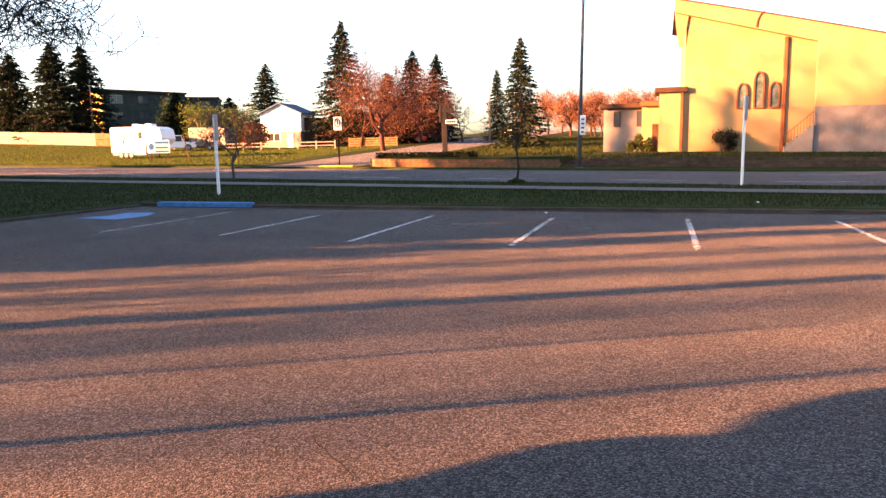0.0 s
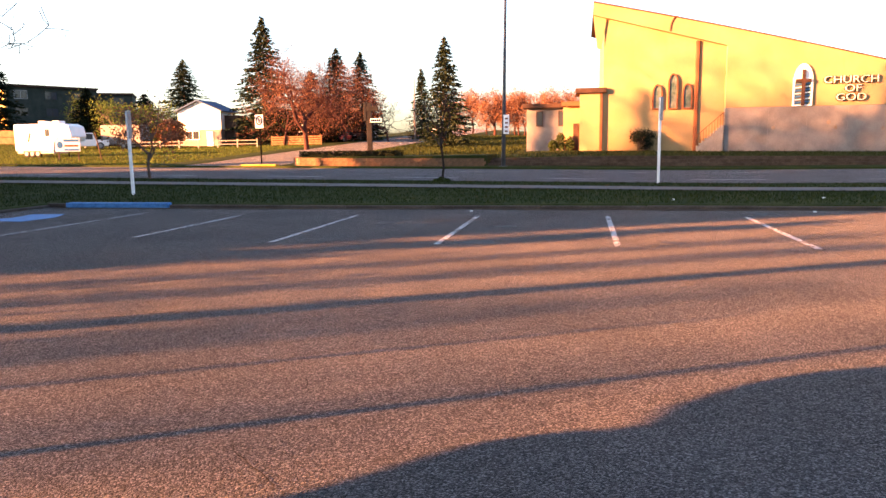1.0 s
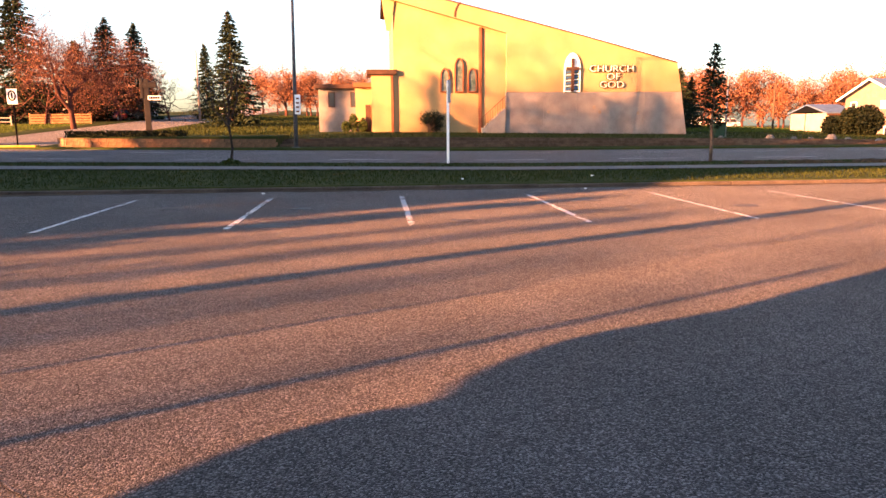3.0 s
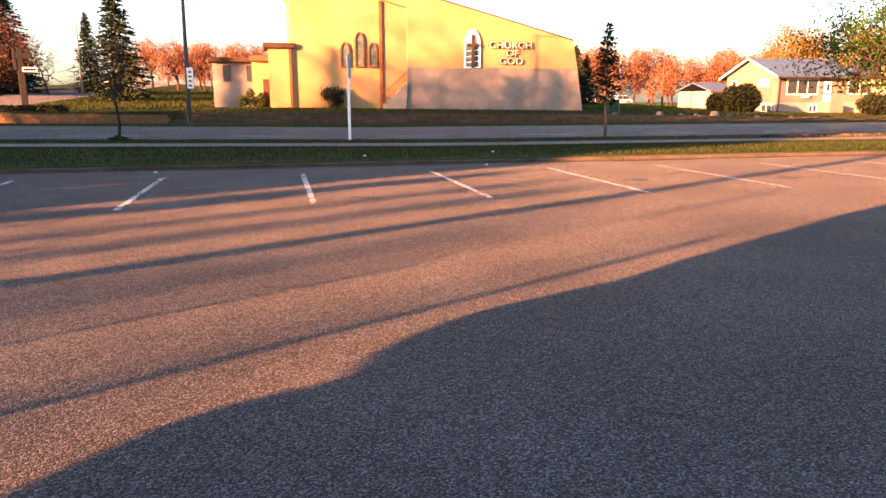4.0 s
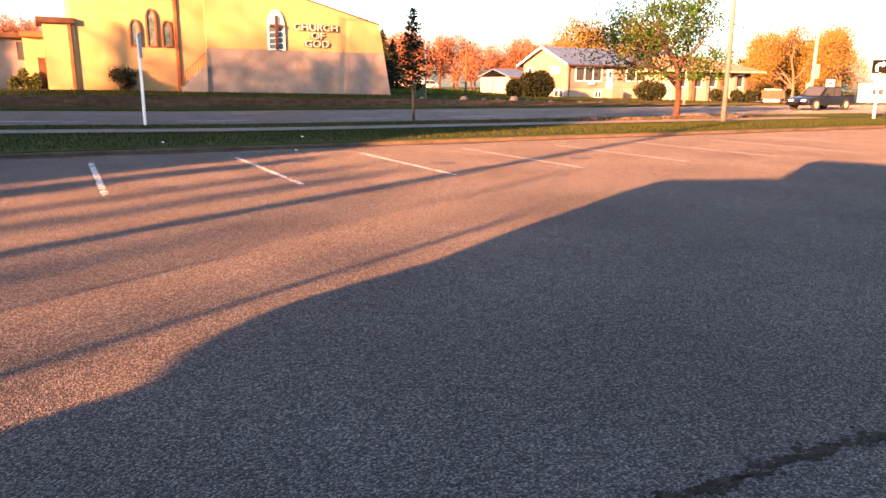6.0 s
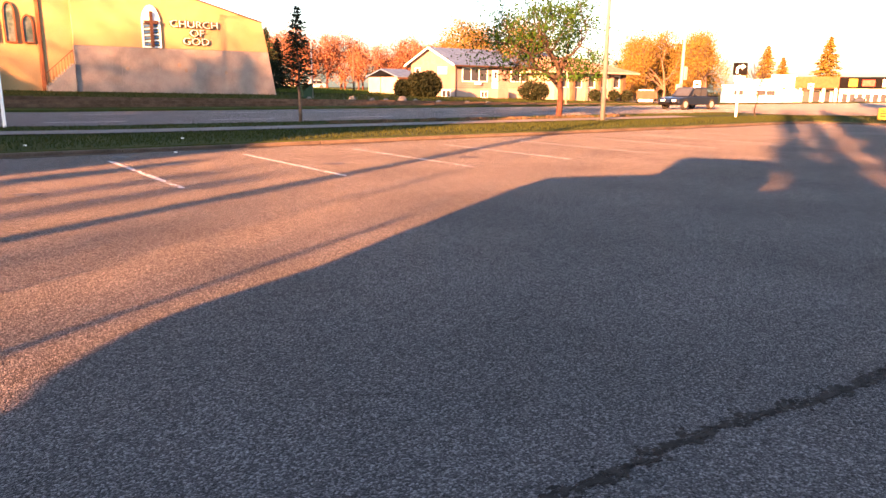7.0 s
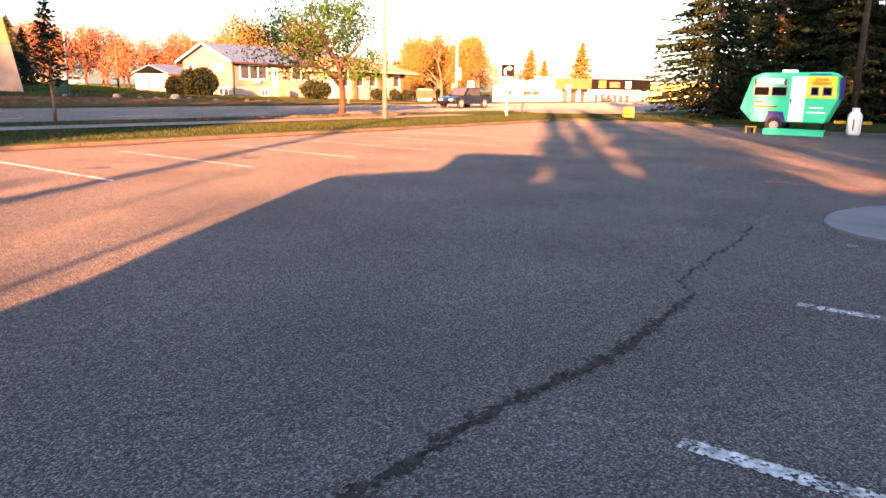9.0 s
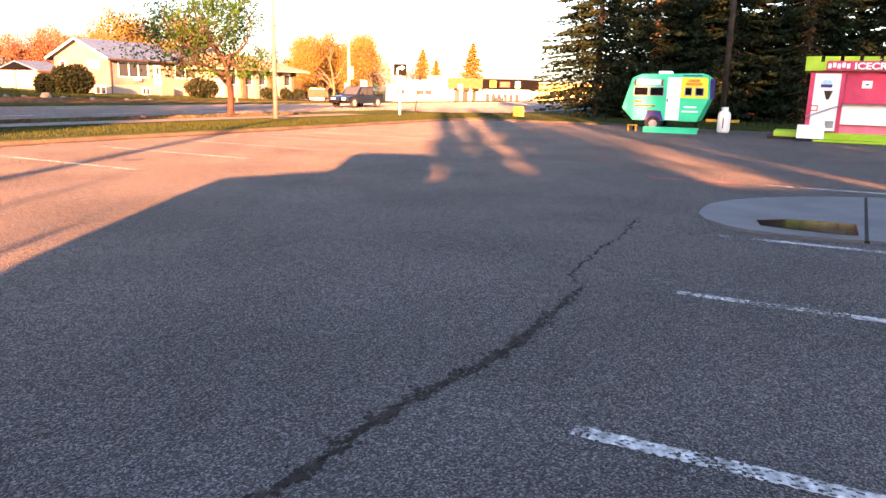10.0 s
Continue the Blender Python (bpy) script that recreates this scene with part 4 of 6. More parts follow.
orange = broadleaf("bare_tree", "leafless tree with reddish buds glowing in low sun", 12.6, 31, 1.45, 7, 3, "bud", 2, 0.09, "redbark", 0.22, (-28.4, 69.6, 0.85), 0.12, (-0.05, 0), 0.35, 0.8, 0.75)
small = broadleaf("small_bare_tree", "small leafless tree with reddish twigs", 7.6, 33, 1.1, 6, 3, "bud", 3, 0.09, "redbark", 0.26, (-25.9, 92, 1.9), 0.12, (-0.2, 0), 0.25, 0.76, 0.7)
put(small, -30.5, 88, None, 1.25, 70)
put(small, -35.5, 80, None, 1.15, 170)
put(small, -21.0, 104, None, 1.0, 220)
grove = broadleaf("grove_tree", "bare budding tree of a distant grove", 8.5, 37, 1.2, 5, 3, "bud", 9, 0.2, "redbark", 0.28, (-12, 128, 2.6), 0.14, (0, 0), 0.45, 0.74)
rnd = random.Random(9)
for i in range(13):
    put(grove, -22 + i * 1.65 + rnd.uniform(-0.6, 0.6), 122 + rnd.uniform(0, 22), None, rnd.uniform(0.8, 1.05), rnd.uniform(0, 360))
for i in range(26):
    put(grove, 37 + i * 1.5 + rnd.uniform(-0.6, 0.6), 118 - i * 0.7 + rnd.uniform(-3, 8), None, rnd.uniform(0.9, 1.2), rnd.uniform(0, 360))
amber = broadleaf("amber_tree", "roadside tree in amber spring leaf", 10, 41, 1.1, 5, 3, "amber", 22, 0.21, "bark", 0.3, (63.5, 70.5, 0), 0.12, (0, 0), 0.6, 0.74)
for i in range(15):
    x = rnd.uniform(82, 112)
    put(amber, x, x * (0.665 + 0.011 * i), None, rnd.uniform(0.62, 0.95), rnd.uniform(0, 360), rnd.uniform(0.75, 1.02))
put(amber, 62.3, 80.3, None, 1.05, 40)
put(amber, 65.3, 78.3, None, 0.95, 140)
# Amber leaf colour on these spruces paints in the gold of low sun.
goldspr = conifer("golden_spruce", "distant spruce with low-sun gold put into its needle colour", 13, 4.2, 47, "amber", 0.05, 1.7, 0.2, 0.6, at=(145.4, 69.6, -1.3))
for x, y, s in ((143.6, 81.2, 0.9), (145.1, 78.5, 0.72), (150, 90, 0.65), (147, 66, 0.42)):
    put(goldspr, x, y, None, s, x * 33)
willow = broadleaf("willow", "rounded willow in yellow-green leaf", 5.6, 51, 1.3, 5, 3, "olive", 14, 0.16, "bark", 0.18, (-54.3, 79, 1.8), 0.1, (0, 0), 0.4, 0.74)
put(willow, -75, 98, None, 1.1, 80)
bush("red_bush", "reddish brown shrub beside the white house", 4.2, 3.5, 3.6, 2600, 3, "bud", 0.16, (-50.6, 80.6, gz(-50.6, 80.6)))

near_tree = broadleaf("street_tree", "small street tree with fresh sparse green leaves and reddish trunk", 6.1, 68, 1.3, 6, 3, "fresh", 10, 0.12, "redbark", 0.24, (26.3, 26.3, gz(26.3, 26.3)), 0.14, (0, 0), 0.24, 0.76, 0.85, floor=1.8, twig="darkbark")
sapling = conifer("young_conifer", "thin young tree with narrow dark crown on the verge", 4.5, 0.72, 61, "hedge", 0.3, 1.5, -0.5, 0.13, 0.6, 0.25, (12.4, 27.3, gz(12.4, 27.3)))
bare_sapling = broadleaf("sapling", "thin leafless sapling in a grassy mound", 4.2, 63, 0.75, 4, 3, None, 0, 0.1, "darkbark", 0.45, (-6.05, 27.2, gz(-6.05, 27.2) + 0.1), 0.35, thick=0.75, twig="darkbark")
put(bare_sapling, 37.4, 21.9, None, 0.85, 70)
red_sapling = broadleaf("red_sapling", "small sapling with reddish spring leaves", 3.2, 65, 1.0, 4, 3, "bud", 12, 0.09, "bark", 0.42, (-18.6, 27.3, gz(-18.6, 27.3)), 0.15, (0, 0), 0.2)
bush("mound", "low tuft of long grass around the sapling", 0.65, 0.5, 0.24, 500, 5, "olivehedge", 0.08, (-6.05, 27.2, gz(-6.05, 27.2) - 0.1), "grass tuft")

overhang = broadleaf("overhanging_tree", "large leafless tree with fine overhanging twigs", 9.0, 71, 1.5, 7, 3, "hedge", 2, 0.05, "bark", 0.36, (-19.8, 14.4, 0.05), 0.0, (0.12, 0.12), 0.2, 0.8, 0.6, 0.015, 4.5, "darkbark")
put(overhang, -22.4, 15.6, 0.05, 1.0, 100)

pine = conifer("pine", "large dark pine with open drooping limbs", 13.5, 4.0, 81, "pine", 0.06, 3.8, 0.22, 0.26, 0.7, 0.03, (42.6, 12.4, 0.08), 0.15)
for x, y, s, sz, r in ((46, 9.8, 1.0, 1.05, 70), (44.3, 5.2, 0.95, 1.1, 130), (48.5, 6.0, 1.1, 1.0, 200), (44.8, 1.3, 1.0, 1.1, 260), (48.5, 1.5, 1.1, 1.0, 310), (46, -2.8, 1.1, 1.1, 20), (45.0, -7.5, 1.1, 1.1, 95), (50, -5, 1.1, 1.1, 150), (52, 9, 1.1, 1.0, 10)):
    put(pine, x, y, 0.08, s, r, sz)
for x, y, w, h in ((43.5, 11.0, 3.5, 2.6), (44.5, 8.3, 3.6, 3.2), (45.0, 5.6, 3.6, 3.4), (45.5, 2.8, 3.2, 2.6)):
    bush("undergrowth", "dense dark undergrowth beneath the pines", w, 2.6, h, 2600, int(x * 10), "hedge", 0.16, (x, y, 0.05))


def sward(name, label, n, x0, x1, y0, y1, h, seed, keep, mat="lawnblade"):
    """Grass blades strewn over a stretch of ground."""
    rng = np.random.default_rng(seed)
    v, f = [], []
    for x, y in zip(rng.uniform(x0, x1, n), rng.uniform(y0, y1, n)):
        if not keep(x, y):
            continue
        z = gz(x, y) - 0.01
        a, w, t = rng.uniform(0, 6.28), h * rng.uniform(0.12, 0.3), h * rng.uniform(0.5, 1.3)
        dx, dy = math.cos(a) * w, math.sin(a) * w
        lx, ly = rng.normal(0, 0.35 * t, 2)
        k = len(v)
        v += [(x - dx, y - dy, z), (x + dx, y + dy, z), (x + lx, y + ly, z + t)]
        f.append((k, k + 1, k + 2))
    me = bpy.data.meshes.new(name)
    me.from_pydata(v, [], f)
    me.materials.append(M[mat])
    tagged(new(name, me), label, "grass", kind="stuff")


sward("verge_grass", "short uneven spring grass on the verge", 90000, -40, 42, 17.15, 27.6, 0.075, 1, lambda x, y: not 23.2 < y < 25.0 and (y > 17.2), "blade")
sward("side_grass", "short grass beside the lot", 12000, 34.2, 60, -6, 17, 0.1, 2, lambda x, y: True, "blade")
sward("left_grass", "short grass left of the lot", 12000, -32, -15.1, 8, 17.2, 0.08, 3, lambda x, y: True, "blade")
# Default lawnblade paints sunlight onto this lawn.
sward("lawn_grass", "lawn across the road with sunlight put into its blade colour", 60000, -95, -30.6, 43.2, 80, 0.16, 4, lambda x, y: True)
# Darker blades stand in for the shade around the church.
sward("church_lawn", "grass around the church", 26000, -20, 62, 47, 66, 0.14, 5, lambda x, y: not (-5.5 < x < 25.3 and y > 57.5), "blade")
# Lighter blades again paint in the sun.
sward("far_lawn", "lawn beneath the far trees with sunlight put into its blade colour", 30000, 24, 62, 66, 116, 0.25, 6, lambda x, y: x < 43 or y > 84)
# Darker blades paint in the shade beside the street.
sward("street_lawn", "lawn beside the side street", 16000, -20, -1, 52, 122, 0.22, 7, lambda x, y: not (x > -6 and y < 67), "blade")


# ---- paving details ----
solid("cross_street", grid(span(43, 140, 3), [18.5] + [y for y in span(17.4, 27.6, 0.85) if y > 18.6] + [27.75], lambda x, y: gz(x, y) + 0.02), "road",
      "grey asphalt of the crossing with the side road", "road", "structure", fix=False)
solid("store_forecourt", grid(span(70, 150, 8), [44, 50, 56, 62, 68], lambda x, y: gz(x, y) + 0.06), "concrete", "pale forecourt before the stores", "pavement", "structure", fix=False)

pad = thing("concrete_pad", "smooth grey concrete walkway end with a shallow puddle", "pavement", kind="structure")
left = [(8.0, 1.05), (8.35, 1.36), (8.75, 1.5), (9.3, 1.53), (9.75, 1.47), (10.32, 1.26), (10.8, 0.9), (11.25, 0.45), (11.6, -0.05), (11.82, -0.45), (7.95, -0.28), (7.84, 0.1), (7.85, 0.5), (7.9, 0.85)]
right = [(11.86, -0.49), (12.4, -2.5), (12.4, -6.0), (8.3, -6.0), (7.96, -0.32)]
part("slab", B().prism(left, -0.05, 0.035, "z"), "padgrey", pad)
part("slab", B().prism(right, -0.05, 0.035, "z"), "padgrey", pad)
part("joint", B().prism([(7.95, -0.33), (11.87, -0.5), (11.85, -0.44), (7.95, -0.27)], 0.0, 0.03, "z"), "crack", pad)
wet = [(8.25, 0.75), (8.62, 0.82), (8.9, 0.5), (9.0, 0.0), (9.02, -0.24), (8.2, -0.24), (8.12, 0.1), (8.2, 0.45)]
solid("puddle", B().prism(wet, 0.034, 0.038, "z"), "water", "shallow brown puddle on the concrete", "puddle", "structure")
solid("puddle_edge", B().prism([(a + (a - 8.55) * 0.12, b + (b - 0.2) * 0.06) for a, b in wet if b > -0.2] + [(9.05, -0.245), (8.15, -0.245)], 0.032, 0.0365, "z"), "damp", "damp dirty rim of the puddle", "puddle", "structure")


def ribbon(name, pts, w, mat, label, z=0.004, seed=1):
    """A ragged strip along a line, for cracks and seams."""
    r = random.Random(seed)
    rows = []
    for (ax, ay), (bx, by) in zip(pts, pts[1:]):
        n = max(2, int(math.hypot(bx - ax, by - ay) / 0.06))
        for i in range(n):
            x, y = ax + (bx - ax) * i / n, ay + (by - ay) * i / n
            o = r.uniform(-0.03, 0.03)
            rows.append([(x, y + o - w * r.uniform(0.1, 0.75), z), (x, y + o + w * r.uniform(0.1, 0.75), z)])
    return solid(name, B().strip(rows), mat, label, "crack", "structure", fix=False)


SEAM = [(-0.6, 1.98), (0.3, 1.93), (1.09, 1.94), (1.43, 1.91), (1.82, 1.92), (2.27, 1.88), (2.79, 1.78), (3.18, 1.74), (3.83, 1.75), (4.69, 1.77)]
ribbon("seam_crack", SEAM, 0.009, "crack", "long crack filled with dark dirt across the asphalt", 0.007, seed=3)
rnd = random.Random(21)
specks = B()
for i in range(1100):
    t = rnd.random() ** 0.8 * (len(SEAM) - 1.001)
    k = int(t)
    (ax, ay), (bx, by) = SEAM[k], SEAM[k + 1]
    x, y = ax + (bx - ax) * (t - k), ay + (by - ay) * (t - k) + rnd.gauss(0, 0.022 + 0.014 * math.sin(t * 9))
    s = rnd.uniform(0.003, 0.014)
    a0 = rnd.uniform(0, 6.28)
    specks.add([(x + s * 1.6 * math.cos(a0 + a) * rnd.uniform(0.7, 1.3), y + s * math.sin(a0 + a) * rnd.uniform(0.7, 1.3), 0.0045 + 0.000001 * i) for a in (0, 1.26, 2.51, 3.77, 5.03)], [(0, 1, 2, 3, 4)])
solid("seam_dirt", specks, "crack", "loose dark dirt scattered along the crack", "dirt", "stuff", fix=False)
ribbon("seam_crack", [(4.69, 1.77), (4.91, 1.95), (5.6, 2.0), (6.14, 2.05), (6.65, 2.0), (8.0, 2.1)], 0.03, "crack", "thin crack across the asphalt", seed=4)
ribbon("fine_crack", [(-2.46, 4.35), (-2.38, 4.22), (-2.32, 4.05)], 0.009, "crack", "short fine crack in the asphalt", seed=5)
ribbon("fine_crack", [(-2.42, 3.3), (-2.25, 3.12), (-2.1, 3.0), (-1.95, 2.92)], 0.009, "crack", "short fine crack in the asphalt", seed=6)
ribbon("fine_crack", [(2.2, 3.6), (2.35, 3.55), (2.6, 3.58)], 0.009, "crack", "short fine crack in the asphalt", seed=7)
ribbon("fine_crack", [(0.9, 3.1), (1.15, 3.06), (1.3, 3.08)], 0.009, "crack", "short fine crack in the asphalt", seed=8)
ribbon("fine_crack", [(5.5, 5.3), (6.4, 5.2), (7.0, 5.24)], 0.009, "crack", "short fine crack in the asphalt", seed=9)
for x, y, w in ((-2.3, 11.0, 0.32), (-2.07, 13.2, 0.22), (0.6, 11.2, 0.2), (5.95, 12.5, 0.25), (-4.5, 13.6, 0.2), (3.4, 13.9, 0.3), (9.0, 12.2, 0.25), (2.9, 15.9, 0.3)):
    solid("oil_stain", B().prism([(x + w * math.cos(a) * (1 + 0.25 * math.sin(3 * a + x)), y + w * 0.8 * math.sin(a)) for a in (2 * math.pi * i / 14 for i in range(14))], 0.001, 0.004, "z"), "stain",
          "dark oil stain on the asphalt", "stain", "structure")
solid("blue_symbol", B().prism([(-13.9, 13.5), (-12.6, 13.4), (-12.5, 14.3), (-12.9, 15.1), (-13.7, 15.0), (-13.5, 14.2)], 0.001, 0.005, "z"), "blue", "worn blue painted parking symbol", "road marking", "structure")
for x, y in ((-3.2, 16.2), (4.1, 16.3), (1.5, 18.5), (5.2, 19.4), (-13.0, 24.0), (21.5, 16.2), (31.5, 14.9)):
    solid("litter", B().prism([(0.05 * math.cos(a), 0.035 * math.sin(a)) for a in (0.9 * i for i in range(7))], 0, 0.03, "z"), "white" if x < 20 else "rust", "small scrap of litter on the ground", "litter", at=pose(x, y, 0.0 if y < 17 else gz(x, y), 0, 0, x * 70), bevel=0.01)

rnd = random.Random(31)
rows = []
for i in range(331):
    x = -14.5 + i * 0.146
    rows.append([(x, 16.93, 0.004), (x, 16.72 - 0.22 * abs(math.sin(x * 0.9) * math.cos(x * 0.37)) - rnd.uniform(0, 0.1), 0.004)])
solid("kerb_dirt", B().strip(rows), "soil", "band of dirt washed against the kerb", "dirt", "structure", fix=False)

rng5 = np.random.default_rng(15)
clods = B()
for i in range(420):
    x, y, q = rng5.uniform(13, 31), 25.5 + abs(rng5.normal(0, 0.35)), rng5.uniform(0.03, 0.13)
    q *= 0.6 + 0.6 * math.sin(x * 1.3) ** 2
    a0, z = rng5.uniform(0, 6.28), gz(x, y)
    ring_ = [(x + q * 1.5 * math.cos(a0 + a) * rng5.uniform(0.7, 1.2), y + q * math.sin(a0 + a) * rng5.uniform(0.7, 1.2)) for a in (0, 1.05, 2.1, 3.14, 4.19, 5.24)]
    clods.add([(u, v, z - 0.02) for u, v in ring_] + [(x + (u - x) * 0.6, y + (v - y) * 0.6, z + q * 0.9) for u, v in ring_],
              [(0, 1, 7, 6), (1, 2, 8, 7), (2, 3, 9, 8), (3, 4, 10, 9), (4, 5, 11, 10), (5, 0, 6, 11), (6, 7, 8, 9, 10, 11)])
solid("verge_clods", clods, "soil", "dry clods of soil and turf heaped beside the sidewalk", "soil", "stuff", fix=False)

# ---- timber terraces and bed before the church ----
terrace = thing("timber_terrace", "low stepped retaining walls of weathered timber", "retaining wall", kind="structure")
rnd = random.Random(12)
for row, (y, frac) in enumerate(((44.3, 0.34), (45.4, 0.67), (46.5, 1.0))):
    x = -6.5
    while x < 62:
        L = 2.4
        zt = gz(x, 42.8) + (gz(x, 48.6) - gz(x, 42.8)) * frac + 0.05
        for lay in range(2):
            part("timber", B().box(x + 0.01, y + 0.02 * lay, zt - 0.16 * (lay + 1) + 0.005, x + L - 0.01, y + 0.16 + 0.02 * lay, zt - 0.16 * lay), "timber", terrace)
        x += L
    solid("terrace_bed", grid(span(-6.5, 62, 3), [y + 0.1, y + 1.1], lambda x, yy: gz(x, 42.8) + (gz(x, 48.6) - gz(x, 42.8)) * frac + 0.03), "soil", "bare dark soil on the terrace", "soil", "structure", fix=False)
bed = thing("brick_bed", "low curved orange-brown block retaining wall of the corner bed", "retaining wall", kind="structure")
BED = [(-20.2, 50.0), (-20.1, 47.5), (-19.6, 45.3), (-18.6, 44.0), (-17.0, 43.5), (-13.5, 43.5), (-9.5, 43.6), (-6.6, 44.2)]
for lay in range(3):
    for (ax, ay), (bx, by) in zip(BED, BED[1:]):
        d = math.hypot(bx - ax, by - ay)
        n = max(1, round(d / 0.45))
        ang = math.degrees(math.atan2(by - ay, bx - ax))
        for i in range(n):
            t = (i + (0.5 if lay % 2 else 0.25)) / n
            x, y = ax + (bx - ax) * t, ay + (by - ay) * t
            ob = part("block", B().box(-0.5 * d / n + 0.008, -0.12, 0, 0.5 * d / n - 0.008, 0.12, 0.185), "block", bed)
            ob.matrix_local = pose(x, y, road_z(x, 42.6) - 0.05 + lay * 0.19, 0, 0, ang)
solid("bed_soil", B().prism([(-20.0, 50.0), (-19.9, 47.5), (-19.4, 45.4), (-18.5, 44.15), (-17, 43.65), (-9.5, 43.7), (-6.6, 44.3), (-6.6, 50)], 0.3, 0.93, "z"), "grass", "grassy top of the corner bed", "lawn", "structure")
rngh = np.random.default_rng(4)
hedge = thing("low_hedge", "low clipped dark hedge on the corner bed", "hedge")
hp = np.stack([rngh.uniform(-19.3, -12.3, 3000), 45.6 + rngh.uniform(-0.4, 0.4, 3000), rngh.uniform(0.85, 1.3, 3000)], 1)
leaves("foliage", hp, rngh.normal(0, 1, (3000, 3)), 0.14, 0.1, "hedge", hedge, rngh)
part("stem_block", B().box(-19.2, 45.35, 0.7, -12.4, 45.85, 1.15), "hedge", hedge)
solid("yellow_kerb_end", B().prism([(-22.4, 42.9), (-21.2, 42.7), (-19.9, 42.8), (-19.9, 43.3), (-21.2, 43.5), (-22.3, 43.3)], 0.2, road_z(-21, 42.6) + 0.12, "z"), "yellow", "yellow painted kerb end at the street corner", "kerb", "structure", bevel=0.03)
rnd = random.Random(3)
for x, y, s in ((27.0, 48.6, 0.6), (28.6, 48.3, 0.45), (30.9, 47.6, 0.8), (33.6, 46.4, 0.5), (36.4, 46.3, 0.45), (23.9, 49.6, 0.4), (31.9, 47.2, 0.5), (38.5, 46.2, 0.4), (29.8, 48.2, 0.4)):
    b = B()
    k = 9
    rings = [[(s * (0.5 - abs(h - 0.35) * 0.45) * math.cos(2 * math.pi * j / k) * rnd.uniform(0.8, 1.15) * 1.3, s * (0.5 - abs(h - 0.35) * 0.45) * math.sin(2 * math.pi * j / k) * rnd.uniform(0.8, 1.15), s * h * 0.62) for j in range(k)] for h in (0, 0.3, 0.65, 0.95)]
    for i in range(3):
        for j in range(k):
            b.add([rings[i][j], rings[i][(j + 1) % k], rings[i + 1][(j + 1) % k], rings[i + 1][j]], [(0, 1, 2, 3)])
    b.add(rings[3], [tuple(range(k))])
    solid("boulder", b, "stone", "rounded grey field boulder beside the road", "boulder", at=pose(x, y, gz(x, y) - 0.05, 0, 0, rnd.uniform(0, 360)), smooth=True, group="boulders along the road")


# ---- posts, signs and lamps ----
def sign_post(x, y, h, label, turn, lean=0.0):
    p = thing("sign_post", label, "sign post", x, y, gz(x, y) - 0.02)
    p.matrix_world = pose(x, y, gz(x, y) - 0.02, 0, lean, turn)
    part("post", B().box(-0.045, -0.045, -0.2, 0.045, 0.045, h), "white", p, bevel=0.01)
    part("sign_panel", B().box(-0.2, -0.065, h - 0.82, 0.2, -0.046, h + 0.02), "galv", p, "grey metal sign seen from its edge", bevel=0.004)
    for z in (h - 0.2, h - 0.62):
        part("bolt", B().tube([(0, -0.075, z), (0, -0.06, z)], [0.02, 0.02], 6), "galv", p)
    return p


sign_post(2.03, 27.45, 3.12, "white post with a grey parking sign", 72)
sign_post(-14.3, 19.85, 2.55, "slightly leaning white post with a grey sign", 112, -1.5)

np_sign = thing("no_parking_sign", "black post with a white and black prohibition sign", "road sign", -21.0, 43.1, road_z(-21, 42.6))
part("post", B().tube([(0, 0, 0), (0, 0, 3.2)], [0.05, 0.05], 8), "black", np_sign)
pan = part("sign_panel", B().box(-0.28, -0.09, 2.4, 0.28, -0.06, 3.25), "white", np_sign, "white sign panel", bevel=0.01)
part("ring", ring(B(), [(0.22 * math.cos(a), 2.88 + 0.3 * math.sin(a)) for a in (2 * math.pi * i / 20 for i in range(20))], [(0.15 * math.cos(a), 2.88 + 0.22 * math.sin(a)) for a in (2 * math.pi * i / 20 for i in range(20))], -0.1, -0.09), "black", pan)
part("bar", B().box(-0.04, -0.1, 2.72, 0.04, -0.09, 3.06), "black", pan)


def light_pole(x, y, h, r0, label, mat="galv", lean=0.0, arm=True, panel=None):
    p = thing("street_lamp", label, "street lamp", x, y, gz(x, y) - 0.05)
    p.matrix_world = pose(x, y, gz(x, y) - 0.05, 0, lean, 0)
    part("pole", B().tube([(0, 0, 0), (0, 0, h)], [r0, r0 * 0.45], 10), mat, p, smooth=True)
    part("base_plate", B().box(-r0 * 1.8, -r0 * 1.8, 0, r0 * 1.8, r0 * 1.8, 0.07), mat, p, bevel=0.015)
    if panel:
        part("sign_panel", B().box(0.0, -r0 - 0.05, panel[0], 0.34, -r0 - 0.02, panel[1]), "white", p, "pale street banner panel", bevel=0.01)
        for i in range(4):
            part("marking", B().box(0.08, -r0 - 0.06, panel[0] + 0.25 * i + 0.12, 0.26, -r0 - 0.05, panel[0] + 0.25 * i + 0.22), "redtrim", p)
    if arm:
        part("arm", B().tube([(0, 0, h - 0.2), (0.3, -0.8, h + 0.25), (0.5, -2.2, h + 0.4)], [0.05, 0.045, 0.04], 8), mat, p)
        part("lamp_head", B().box(0.38, -2.9, h + 0.33, 0.62, -2.15, h + 0.47), "black", p, bevel=0.04)
    return p


light_pole(-5.5, 44.0, 13.0, 0.13, "tall slim grey steel street lamp with a banner panel", "poledark", lean=0.8, panel=(2.0, 3.15))
light_pole(26.1, 23.2, 10.5, 0.125, "tall dull grey street lamp pole on the verge", "poledark")
light_pole(45.5, 44.0, 6.9, 0.1, "pale slim lamp pole by the road", "cream", arm=False)
light_pole(-22.5, 92.6, 8.6, 0.16, "pale lamp pole beside the side street", "cream", arm=False)
